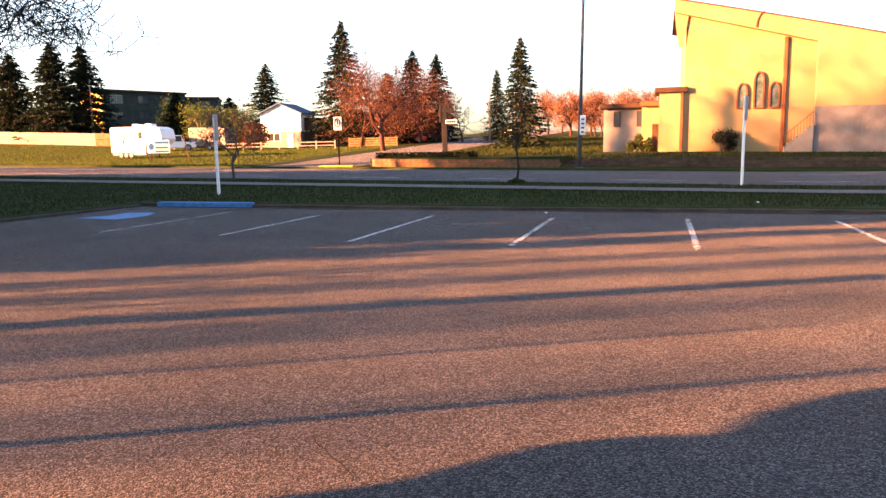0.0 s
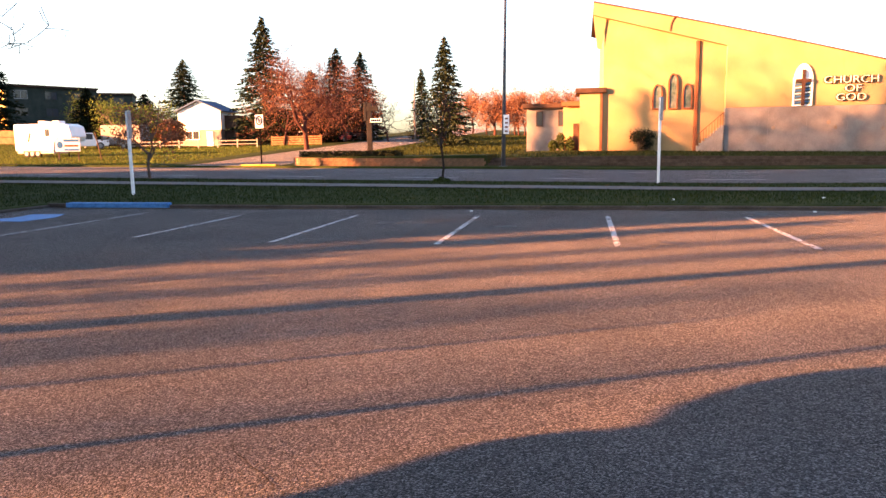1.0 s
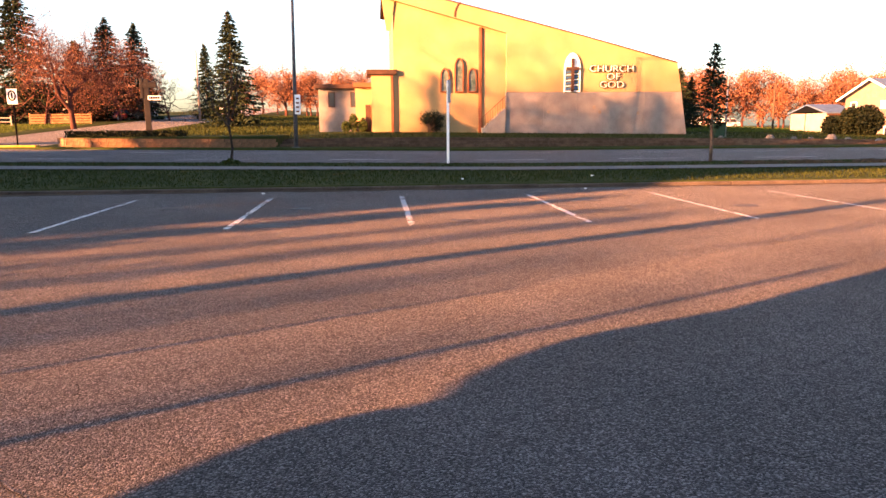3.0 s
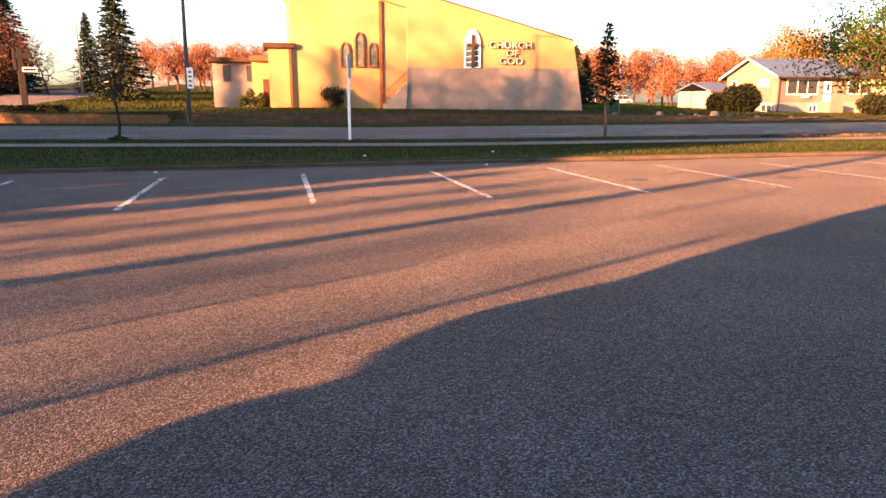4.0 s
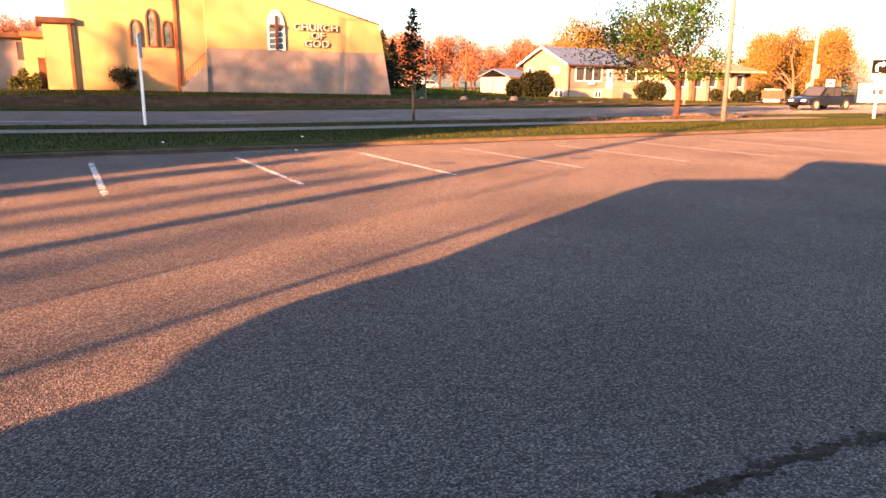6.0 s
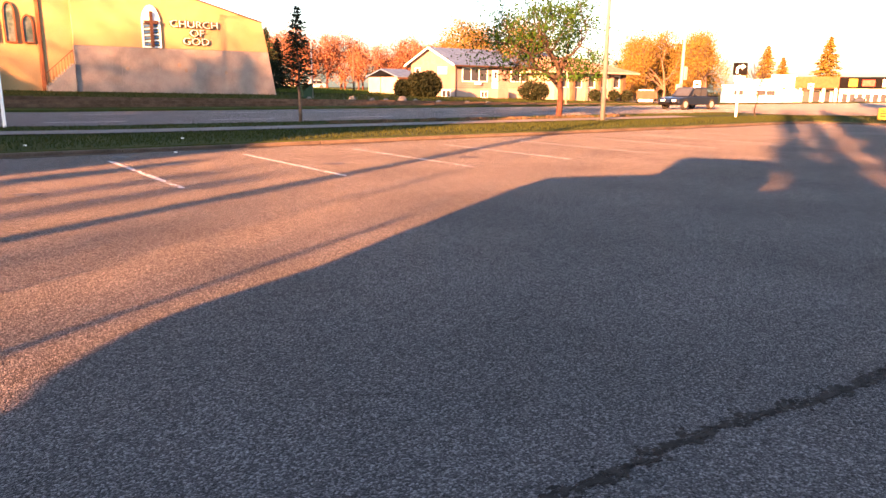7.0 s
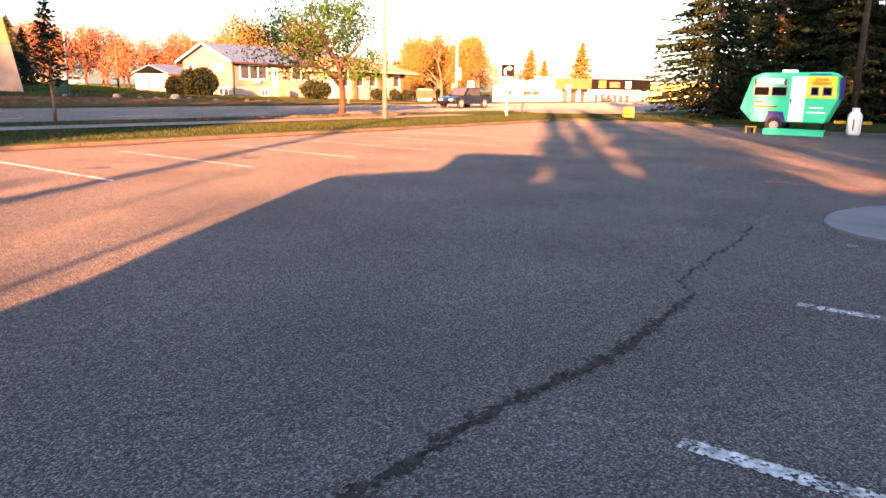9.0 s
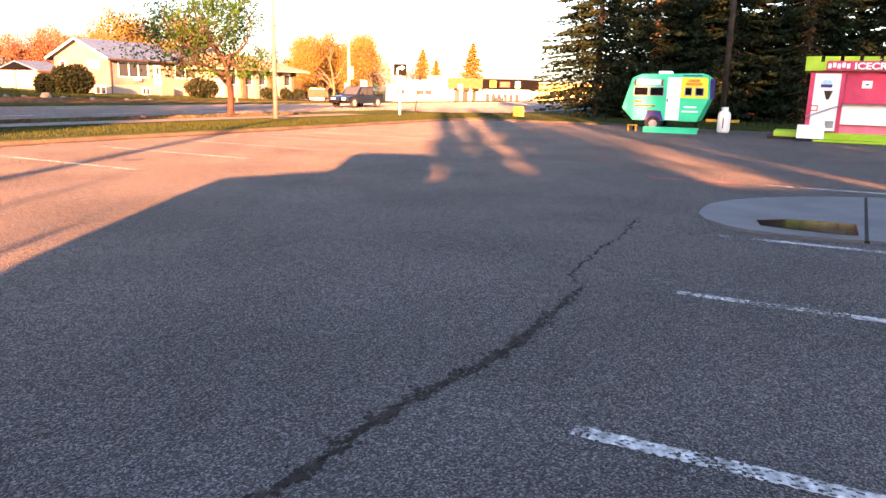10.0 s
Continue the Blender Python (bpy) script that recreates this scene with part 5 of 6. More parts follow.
light_pole(-79.0, 84.3, 9.0, 0.16, "tall wooden utility pole by the lawn", "cream", arm=False)
light_pole(73.0, 52.0, 6.4, 0.09, "slim pale pole near the store", "cream", arm=False)
light_pole(43.5, 77.0, 6.0, 0.12, "wooden utility pole behind the lawn", "timber", arm=False)
signal = thing("traffic_signal", "sunlit cream traffic signal mast at the crossing", "traffic signal", 61.8, 44.0, gz(61.8, 44) - 0.02)
part("mast", B().tube([(0, 0, 0), (0, 0, 6.4)], [0.17, 0.13], 8), "cream", signal)
part("signal_head", B().box(0.25, -0.2, 2.3, 0.65, 0.15, 3.6), "cream", signal, bevel=0.04)
part("control_box", B().box(-0.6, -0.25, 1.3, -0.1, 0.2, 1.9), "cream", signal, bevel=0.04)
part("cabinet", B().box(0.3, -0.3, 0, 0.95, 0.3, 1.35), "cream", signal, bevel=0.03)

turn = thing("turn_sign", "black square sign with a white turn arrow above a white tab", "road sign", 36.0, 22.3, gz(36, 22.3) - 0.02, -58)
part("post", B().box(-0.05, -0.05, -0.2, 0.05, 0.05, 2.75), "white", turn, bevel=0.01)
pan = part("sign_panel", B().box(-0.36, -0.08, 2.28, 0.36, -0.055, 2.92), "black", turn, "black panel", bevel=0.01)
part("arrow_stem", B().prism([(-0.2, 2.36), (-0.1, 2.36), (-0.1, 2.6), (-0.03, 2.66), (0.08, 2.66), (0.08, 2.77), (-0.07, 2.77), (-0.2, 2.66)], -0.088, -0.08), "white", pan)
part("arrow_head", B().prism([(0.08, 2.57), (0.27, 2.715), (0.08, 2.86)], -0.088, -0.08), "white", pan)
part("tab", B().box(-0.3, -0.08, 1.95, 0.3, -0.055, 2.22), "white", turn, bevel=0.01)
board = thing("sandwich_board", "small yellow folding sandwich board on the grass", "sign", 38.0, 15.6, 0.08, -60)
board.scale = (0.85, 0.85, 0.9)
part("front_panel", B().add([(-0.34, -0.22, 0), (0.34, -0.22, 0), (0.34, -0.03, 0.66), (-0.34, -0.03, 0.66), (-0.34, -0.18, 0), (0.34, -0.18, 0), (0.34, 0.0, 0.66), (-0.34, 0.0, 0.66)],
     [(0, 1, 2, 3), (4, 5, 6, 7), (0, 1, 5, 4), (1, 2, 6, 5), (2, 3, 7, 6), (3, 0, 4, 7)]), "yellow", board)
part("back_panel", B().add([(-0.34, 0.22, 0), (0.34, 0.22, 0), (0.34, 0.03, 0.66), (-0.34, 0.03, 0.66), (-0.34, 0.18, 0), (0.34, 0.18, 0), (0.34, 0.0, 0.66), (-0.34, 0.0, 0.66)],
     [(0, 1, 2, 3), (4, 5, 6, 7), (0, 1, 5, 4), (1, 2, 6, 5), (2, 3, 7, 6), (3, 0, 4, 7)]), "yellow", board)
for z in (0.2, 0.34, 0.48):
    yy = -0.22 + 0.19 * z / 0.66 - 0.012
    part("lettering_bar", B().box(-0.24, yy - 0.02, z, 0.24, yy, z + 0.05), "brown", board)
bench = thing("bus_bench", "dark bus bench seen from the back", "bench", 57.2, 44.6, gz(57.2, 44.6), -60)
part("backrest", B().box(-0.9, 0, 0.45, 0.9, 0.06, 1.25), "brown", bench, bevel=0.02)
part("seat", B().box(-0.9, -0.5, 0.42, 0.9, 0, 0.48), "brown", bench, bevel=0.02)
for x in (-0.8, 0.74):
    part("leg", B().box(x, -0.45, 0, x + 0.06, 0.05, 0.45), "black", bench)
for x, y, h in ((93.0, 50.0, 2.6), (98.0, 49.0, 3.0), (66.0, 45.0, 2.3)):
    p = thing("small_sign", "small white road sign on a thin pole", "road sign", x, y, gz(x, y), -60)
    part("post", B().tube([(0, 0, 0), (0, 0, h)], [0.05, 0.05], 6), "galv", p)
    part("sign_panel", B().box(-0.35, -0.08, h - 0.7, 0.35, -0.05, h), "white", p, bevel=0.01)
    part("marking", B().box(-0.2, -0.09, h - 0.5, 0.2, -0.08, h - 0.25), "brown", p)
light_pole(25.4, 52.0, 4.9, 0.08, "slim pale pole beside the church lawn", arm=False)
rear_pole = thing("utility_pole", "dark weathered wooden pole before the pines", "utility pole", 33.0, 4.1, 0.05)
part("shaft", B().tube([(0, 0, -0.1), (0, 0, 9.5)], [0.13, 0.1], 10), "darkbark", rear_pole, smooth=True)
bin_ = thing("waste_bin", "dark green wheeled waste bin on the lawn", "bin", 24.2, 50.8, gz(24.2, 50.8))
part("body", B().prism([(-0.38, 0), (0.38, 0), (0.45, 1.0), (-0.45, 1.0)], -0.4, 0.4), "bingreen", bin_, bevel=0.02)
part("lid", B().box(-0.48, -0.45, 1.0, 0.48, 0.43, 1.1), "black", bin_, bevel=0.03)

pylon = thing("pylon_sign", "brown pylon sign with a white letter strip", "sign", -17.2, 54.6, 0.85, 12)
part("post", B().box(-0.2, -0.2, 0, 0.2, 0.2, 4.1), "bronze", pylon, bevel=0.02)
part("side_board", B().box(-0.4, -0.22, 2.7, -0.2, 0.22, 4.15), "bronze", pylon, bevel=0.02)
part("upper_board", B().box(-0.2, -0.22, 3.45, 0.75, 0.18, 3.85), "bronze", pylon, bevel=0.02)
part("letter_board", B().box(0.1, -0.34, 2.6, 0.95, 0.26, 2.9), "white", pylon)
for i in range(5):
    part("lettering_bar", B().box(0.16 + 0.15 * i, -0.36, 2.68, 0.26 + 0.15 * i, -0.34, 2.83), "black", pylon)


# ---- vehicles ----
def wheel(parent, x, y, r=0.36, w=0.22):
    t = part("wheel", B().tube([(x, y - w / 2, r), (x, y + w / 2, r)], [r, r], 20), "rubber", parent, "black tyre", bevel=0.0)
    part("rim", B().tube([(x, y - w / 2 - 0.012, r), (x, y + w / 2 + 0.012, r)], [r * 0.6, r * 0.6], 14), "galv", t)


def car(kind, label, paint, x, y, rz, L=4.6, W=1.8, H=1.5, pickup=False, z=None):
    c = thing(kind, label, "pickup truck" if pickup else "car", x, y, gz(x, y) - 0.05 if z is None else z, rz)
    f, hy = L / 2, W / 2
    zb, zs = 0.28 + 0.08 * pickup, H * 0.58
    body = [(-f, zb + 0.15), (-f + 0.1, zb), (f - 0.1, zb), (f, zb + 0.2), (f - 0.03, zs - 0.02), (f - 0.25, zs), (-f + 1.1 * (1 + 0.2 * pickup), zs), (-f + 0.35, zs - 0.09), (-f + 0.04, zs - 0.25)]
    part("body", B().prism(body, -hy, hy), paint, c, bevel=0.05)
    if pickup:
        cab = [(-f + 1.45, zs - 0.02), (-f + 2.2, H), (-f + 3.75, H), (-f + 4.05, zs - 0.02)]
        part("cargo_rim", B().box(-f + 4.1, -hy + 0.03, zs, f - 0.05, hy - 0.03, zs + 0.08), "black", c)
    else:
        cab = [(-f + 1.0, zs - 0.02), (-f + 1.75, H), (f - 1.0, H), (f - 0.25, zs - 0.02)]
    part("cabin", B().prism(cab, -hy + 0.12, hy - 0.12), paint, c, bevel=0.05)
    cx = (cab[1][0] + cab[2][0]) / 2
    for s in (-1, 1):
        y0 = s * (hy - 0.115)
        for a, b in ((cab[0][0] + 0.35, cx - 0.05), (cx + 0.05, cab[3][0] - 0.3)):
            lo_z, hi_z = zs + 0.04, H - 0.1
            ta = max(a, cab[1][0] - 0.05)
            tb = min(b, cab[2][0] + 0.0)
            part("side_window", B().prism([(a, lo_z), (b, lo_z), (tb, hi_z), (ta, hi_z)], y0 - 0.006 * s, y0 + 0.006 * s), "glass", c)
        part("headlight", B().box(-f - 0.01, s * (hy - 0.45) - 0.17, zs - 0.36, -f + 0.09, s * (hy - 0.45) + 0.17, zs - 0.22), "white", c, "clear headlight")
        part("tail_light", B().box(f - 0.06, s * (hy - 0.3) - 0.12, zs - 0.3, f + 0.012, s * (hy - 0.3) + 0.12, zs - 0.1), "tail", c, "red tail light")
        part("mirror", B().box(cab[0][0] + 0.45, s * (hy + 0.04) - 0.09, zs + 0.05, cab[0][0] + 0.58, s * (hy + 0.04) + 0.09, zs + 0.2), paint, c, bevel=0.02)
        for wx in (-f + 0.9, f - 0.95):
            wheel(c, wx, s * (hy - 0.1), 0.34 + 0.06 * pickup)
    dx = cab[1][0] - cab[0][0]
    part("windscreen", B().add([(cab[0][0] + 0.08, -hy + 0.2, zs + 0.05), (cab[0][0] + 0.08, hy - 0.2, zs + 0.05), (cab[1][0] - 0.06, hy - 0.25, H - 0.06), (cab[1][0] - 0.06, -hy + 0.25, H - 0.06)], [(0, 1, 2, 3)]).add(
        [(cab[0][0] + 0.02, -hy + 0.2, zs + 0.06), (cab[0][0] + 0.02, hy - 0.2, zs + 0.06), (cab[1][0] - 0.12, hy - 0.25, H - 0.05), (cab[1][0] - 0.12, -hy + 0.25, H - 0.05)], [(0, 1, 2, 3)]), "glass", c)
    part("bumper", B().box(-f - 0.05, -hy + 0.05, zb, -f + 0.12, hy - 0.05, zb + 0.2), "black", c, bevel=0.03)
    return c


car("pickup_truck", "dark navy crew-cab pickup truck on the road", "navy", 49.4, 34.5, 0, 5.3, 1.9, 1.7, True, road_z(49, 34.5) - 0.1)
car("parked_car", "small red hatchback parked on the side street", "carred", -31.6, 90.0, 78, 4.2, 1.75, 1.45)
car("parked_car", "dark blue car parked on the side street", "navy", -30.2, 93.0, 78, 4.6, 1.8, 1.7)
car("parked_car", "white car on the side street", "carwhite", -24.0, 117, 80, 4.8, 1.85, 1.8)
car("parked_car", "white car parked under the trees", "carwhite", 49.5, 111, 10, 4.6, 1.8, 1.5)
car("parked_car", "white car parked under the trees", "carwhite", 54.2, 109.5, 10, 4.6, 1.8, 1.5)
car("parked_truck", "white pickup parked beside the fence", "carwhite", -56.5, 72.3, 40, 5.4, 1.9, 1.85, True)
car("parked_car", "dark car parked before the store", "black", 122, 52.8, 20, 4.6, 1.8, 1.5)
car("parked_car", "white car parked far along the road", "carwhite", 116, 35, 60, 4.6, 1.8, 1.5)
car("parked_car", "pale car parked far along the road", "carwhite", 122, 33, 60, 4.6, 1.8, 1.5)

rv = thing("travel_trailer", "white fifth-wheel travel trailer with blue-tinted nose parked on grass", "trailer", -48.2, 57.4, gz(-48.2, 57.4), 3)
rv.scale = (0.8, 0.9, 0.95)
part("body", B().prism([(-3.5, 0.6), (1.2, 0.6), (1.4, 1.45), (3.2, 1.45), (3.55, 1.9), (3.3, 2.85), (2.6, 3.1), (-3.4, 3.1), (-3.5, 2.9)], -1.2, 1.2), "carwhite", rv, bevel=0.06)
part("skirt", B().box(-3.3, -1.15, 0.35, 1.2, 1.15, 0.62), "galv", rv)
part("nose_panel", B().prism([(1.9, 2.05), (3.35, 2.05), (3.2, 2.75), (2.0, 2.75)], -1.215, -1.2), "paleblue", rv, "pale blue graphic on the nose")
part("window", B().box(0.35, -1.225, 1.95, 0.85, -1.2, 2.6), "glass", rv)
part("door", B().box(-1.0, -1.222, 0.8, -0.3, -1.2, 2.7), "white", rv, bevel=0.005)
part("graphic", B().prism([(-1.9, 1.5), (-1.7, 1.4), (-1.4, 2.2), (-1.55, 2.3)], -1.215, -1.2), "redtrim", rv)
for x in (-1.0, 0.7):
    part("roof_unit", B().box(x, -0.5, 3.08, x + 0.9, 0.5, 3.4), "white", rv, bevel=0.06)
for x in (-2.2, -1.5, -0.8):
    wheel(rv, x, -1.05, 0.36)
part("landing_leg", B().box(2.4, -0.5, 0, 2.5, -0.4, 1.5), "black", rv)
camper = thing("box_trailer", "cream sunlit box trailer parked by the fence", "trailer", -53.0, 75.2, gz(-53, 75.2), 5)
part("body", B().box(-2.4, -1.1, 0.5, 2.4, 1.1, 2.7), "cream", camper, bevel=0.06)
part("chassis", B().box(-2.2, -0.9, 0.3, 2.2, 0.9, 0.5), "black", camper)
wheel(camper, 0.3, -1.0, 0.34)
wheel(camper, 0.3, 1.0, 0.34)

realtor = thing("lawn_sign", "white and blue property sign on two posts", "sign", -42.0, 51.8, gz(-42, 51.8), 20)
for x in (-0.75, 0.75):
    part("post", B().box(x - 0.05, -0.05, -0.1, x + 0.05, 0.05, 1.9), "timber", realtor)
pan = part("sign_panel", B().box(-0.95, -0.09, 0.75, 0.95, -0.05, 1.85), "white", realtor, bevel=0.01)
part("top_bar", B().box(-0.3, -0.1, 1.55, 0.85, -0.09, 1.75), "blue", pan)
part("lower_bar", B().box(-0.3, -0.1, 0.82, 0.85, -0.09, 0.98), "blue", pan)
part("text_bar", B().box(-0.25, -0.1, 1.15, 0.8, -0.09, 1.3), "redtrim", pan)
part("emblem", B().prism([(-0.6 + 0.22 * math.cos(a), 1.3 + 0.28 * math.sin(a)) for a in (2 * math.pi * i / 14 for i in range(14))], -0.1, -0.09), "blue", pan)
stake = thing("leaning_stake", "thin leaning wooden stake in the lawn", "stake", -40.0, 53.2, gz(-40, 53.2))
part("shaft", B().tube([(0, 0, -0.1), (-0.5, 0, 2.3)], [0.05, 0.045], 6), "timber", stake)


def rail_fence(name, label, pts, h, rails, mat, step=2.4, cat="fence"):
    f = thing(name, label, cat)
    for (ax, ay), (bx, by) in zip(pts, pts[1:]):
        d = math.hypot(bx - ax, by - ay)
        n = max(1, round(d / step))
        for i in range(n + 1):
            x, y = ax + (bx - ax) * i / n, ay + (by - ay) * i / n
            part("post", B().box(x - 0.06, y - 0.06, gz(x, y) - 0.1, x + 0.06, y + 0.06, gz(x, y) + h), mat, f)
            if i < n:
                x2, y2 = ax + (bx - ax) * (i + 1) / n, ay + (by - ay) * (i + 1) / n
                for z, t in rails:
                    za, zb = gz(x, y) + z, gz(x2, y2) + z
                    part("rail", B().add([(x, y - 0.07, za), (x2, y2 - 0.07, zb), (x2, y2 - 0.02, zb), (x, y - 0.02, za), (x, y - 0.07, za + t), (x2, y2 - 0.07, zb + t), (x2, y2 - 0.02, zb + t), (x, y - 0.02, za + t)],
                         [(3, 2, 1, 0), (4, 5, 6, 7), (0, 1, 5, 4), (1, 2, 6, 5), (2, 3, 7, 6), (3, 0, 4, 7)]), mat, f)
    return f


rail_fence("white_fence", "low white painted rail fence before the house", [(-57.5, 74.0), (-36.5, 75.0)], 1.0, ((0.78, 0.09), (0.4, 0.08)), "cream")
rail_fence("timber_fence", "orange-brown timber fence panels", [(-37.0, 80.0), (-31.0, 80.5)], 1.15, ((0.9, 0.16), (0.62, 0.2), (0.34, 0.2), (0.08, 0.2)), "fence")
rail_fence("board_fence", "long cream board fence at the far lawn edge", [(-114, 74.5), (-72, 77)], 1.7, ((0.05, 0.53), (0.6, 0.52), (1.14, 0.52)), "cream", 3.0)
rail_fence("brown_fence", "brown board fence at the lawn edge", [(-71.9, 77), (-68.5, 77.4)], 1.6, ((0.05, 0.8), (0.9, 0.78)), "fence", 2.5)


# ---- houses ----
def pane(parent, face, a0, a1, z0, z1, at, out, mat="glass", frame_mat="white", bars=1, name="window"):
    """A framed window on a wall: face x or y is fixed at `at`, `out` points outwards."""
    def bx(u0, v0, u1, v1, d0, d1):
        lo_, hi_ = sorted((at + out * d0, at + out * d1))
        return B().box(u0, lo_, v0, u1, hi_, v1) if face == "y" else B().box(lo_, u0, v0, hi_, u1, v1)
    w = part(name, bx(a0, z0, a1, z1, 0.005, 0.02), mat, parent)
    t = 0.09
    for u0, v0, u1, v1 in ((a0 - t, z0 - t, a1 + t, z0), (a0 - t, z1, a1 + t, z1 + t), (a0 - t, z0, a0, z1), (a1, z0, a1 + t, z1)):
        part("frame", bx(u0, v0, u1, v1, -0.01, 0.06), frame_mat, w)
    for i in range(1, bars):
        u = a0 + (a1 - a0) * i / bars
        part("mullion", bx(u - 0.04, z0, u + 0.04, z1, 0.02, 0.05), frame_mat, w)
    return w


def gable_roof(parent, x0, x1, y0, y1, ze, zr, over, mat, along="x", t=0.16):
    """Two sloping slabs and their fascia."""
    if along == "x":
        m = (y0 + y1) / 2
        for ya in (y0 - over, y1 + over):
            s = (zr - ze) / (m - y0)
            zo = ze - s * over
            part("roof", B().prism([(ya, zo), (m, zr), (m, zr + t), (ya, zo + t)], x0 - over, x1 + over, "x"), mat, parent)
    else:
        m = (x0 + x1) / 2
        for xa in (x0 - over, x1 + over):
            s = (zr - ze) / (m - x0)
            zo = ze - s * over
            part("roof", B().prism([(xa, zo), (m, zr), (m, zr + t), (xa, zo + t)], y0 - over, y1 + over, "y"), mat, parent)


hs = thing("bungalow", "beige raised bungalow with grey low-pitched roof and white trim", "house")
X0, X1, Y0, Y1 = 49.7, 68.0, 65.1, 73.8
part("lower_wall", B().box(X0 + 0.03, Y0 + 0.03, -0.6, X1, Y1, 1.3), "cream", hs, "cream lower wall")
part("upper_wall", B().box(X0, Y0, 1.3, X1, Y1, 4.0), "beige", hs, "beige siding")
part("gable", B().prism([(Y0, 4.0), (Y1, 4.0), ((Y0 + Y1) / 2, 5.75)], X0, X1, "x"), "peach", hs, "peach shingled gable")
gable_roof(hs, X0, X1, Y0, Y1, 4.0, 5.78, 0.6, "shingle")
for s, ya in ((1, Y0 - 0.62), (-1, Y1 + 0.62)):
    m = (Y0 + Y1) / 2
    part("bargeboard", B().prism([(ya, 3.74), (m, 5.78), (m, 5.98), (ya, 3.94)], X0 - 0.66, X0 - 0.61, "x"), "white", hs)
part("gutter", B().box(X0 - 0.6, Y0 - 0.72, 3.7, X1 + 0.6, Y0 - 0.6, 3.86), "brown", hs)
part("downpipe", B().tube([(X0 + 0.1, Y0 - 0.08, 0.2), (X0 + 0.1, Y0 - 0.08, 3.7)], [0.05, 0.05], 6), "brown", hs)
for i in range(12):
    part("siding_board", B().box(X0 - 0.012, Y0 - 0.012, 1.32 + i * 0.22, X1, Y0, 1.335 + i * 0.22), "cream", hs)
pane(hs, "y", 50.8, 54.4, 2.15, 3.55, Y0, -1, bars=3)
pane(hs, "y", 53.6, 54.5, 0.35, 0.95, Y0, -1, bars=2)
d = part("door", B().box(55.2, Y0 - 0.05, 1.35, 56.1, Y0, 3.45), "white", hs, "white front door")
part("door_glass", B().box(55.5, Y0 - 0.06, 2.5, 55.85, Y0 - 0.05, 3.2), "glass", d)
part("porch", B().box(54.9, Y0 - 1.4, -0.2, 56.6, Y0, 1.3), "beige", hs, bevel=0.02)
pane(hs, "y", 58.2, 61.0, 2.2, 3.5, Y0, -1, bars=2)
pane(hs, "y", 63.5, 66.0, 2.2, 3.5, Y0, -1, bars=2)
pane(hs, "x", 72.0, 72.8, 2.6, 3.6, X0, -1)
part("vent_panel", B().box(X0 - 0.04, 66.6, 2.9, X0, 68.3, 3.7), "white", hs)
pane(hs, "x", 65.9, 67.4, 0.4, 1.05, X0, -1, bars=2)
part("cooler", B().box(52.6, Y0 - 0.3, 1.75, 53.3, Y0, 2.05), "white", hs)
part("stack", B().tube([(60.5, 70, 5.2), (60.5, 70, 6.3)], [0.13, 0.13], 8), "galv", hs)
gar = thing("garage", "small cream garage with pale blue-grey roof", "garage")
part("wall", B().box(49.2, 76, 0.0, 52.4, 83, 2.6), "cream", gar)
gable_roof(gar, 49.2, 52.4, 76, 83, 2.6, 3.5, 0.3, "shingle")
part("roof_edge", B().box(48.9, 75.6, 2.36, 52.7, 75.7, 2.56), "brown", gar)
part("door", B().box(49.6, 75.95, 0.1, 50.5, 76, 2.1), "beige", gar)

hall2 = thing("low_hall", "cream low hall with brown columns and a hipped brown roof", "building")
part("wall", B().box(61.0, 60.6, -0.8, 73.6, 72, 3.4), "cream", hall2)
rf = B()
rf.add([(59.8, 59.2, 3.4), (74.8, 59.2, 3.4), (74.8, 73, 3.4), (59.8, 73, 3.4), (64.5, 66, 5.3), (70.0, 66, 5.3)], [(0, 1, 5, 4), (1, 2, 5), (2, 3, 4, 5), (3, 0, 4), (3, 2, 1, 0)])
part("roof", rf, "brownroof", hall2)
part("soffit", B().box(59.8, 59.2, 3.2, 74.8, 73, 3.39), "cream", hall2)
for i in range(6):
    x = 61.3 + i * 2.3
    part("column", B().box(x, 60.2, -0.6, x + 0.5, 60.6, 3.2), "timber" if i % 2 else "beige", hall2)
    if i < 5:
        pane(hall2, "y", x + 0.8, x + 1.9, 1.6, 2.9, 60.6, -1)
mural = thing("white_shed", "white utility cabinet beside the low hall", "cabinet", 73.4, 57.0, gz(73.4, 57.0))
part("body", B().box(-0.9, -0.5, 0, 0.9, 0.5, 1.5), "white", mural, bevel=0.03)

hw = thing("white_house", "white gabled house with cream lower storey", "house", rz=0)
part("upper_wall", B().box(-52.4, 85.5, 4.1, -46.4, 89.5, 6.5), "white", hw)
part("lower_wall", B().box(-52.3, 85.6, 1.2, -46.5, 89.5, 4.1), "cream", hw)
part("gable", B().prism([(-52.4, 6.5), (-46.4, 6.5), (-49.4, 7.75)], 85.5, 89.5), "white", hw)
gable_roof(hw, -52.4, -46.4, 85.5, 89.5, 6.5, 7.75, 0.4, "shingle", "y")
# Dark brown stands in for the shade on this side of the house.
part("side_wing", B().box(-46.4, 86.5, 1.5, -44.6, 89.5, 5.9), "brown", hw, "side wing with its shade put into dark brown")
pane(hw, "y", -51.4, -49.6, 2.9, 3.9, 85.6, -1, bars=2)
part("door", B().box(-48.5, 85.52, 1.7, -47.6, 85.6, 3.9), "white", hw)

apt = thing("apartment_block", "flat-roofed ochre and dark green apartment block", "apartment building", -95.6, 110.0, 3.5, 62)
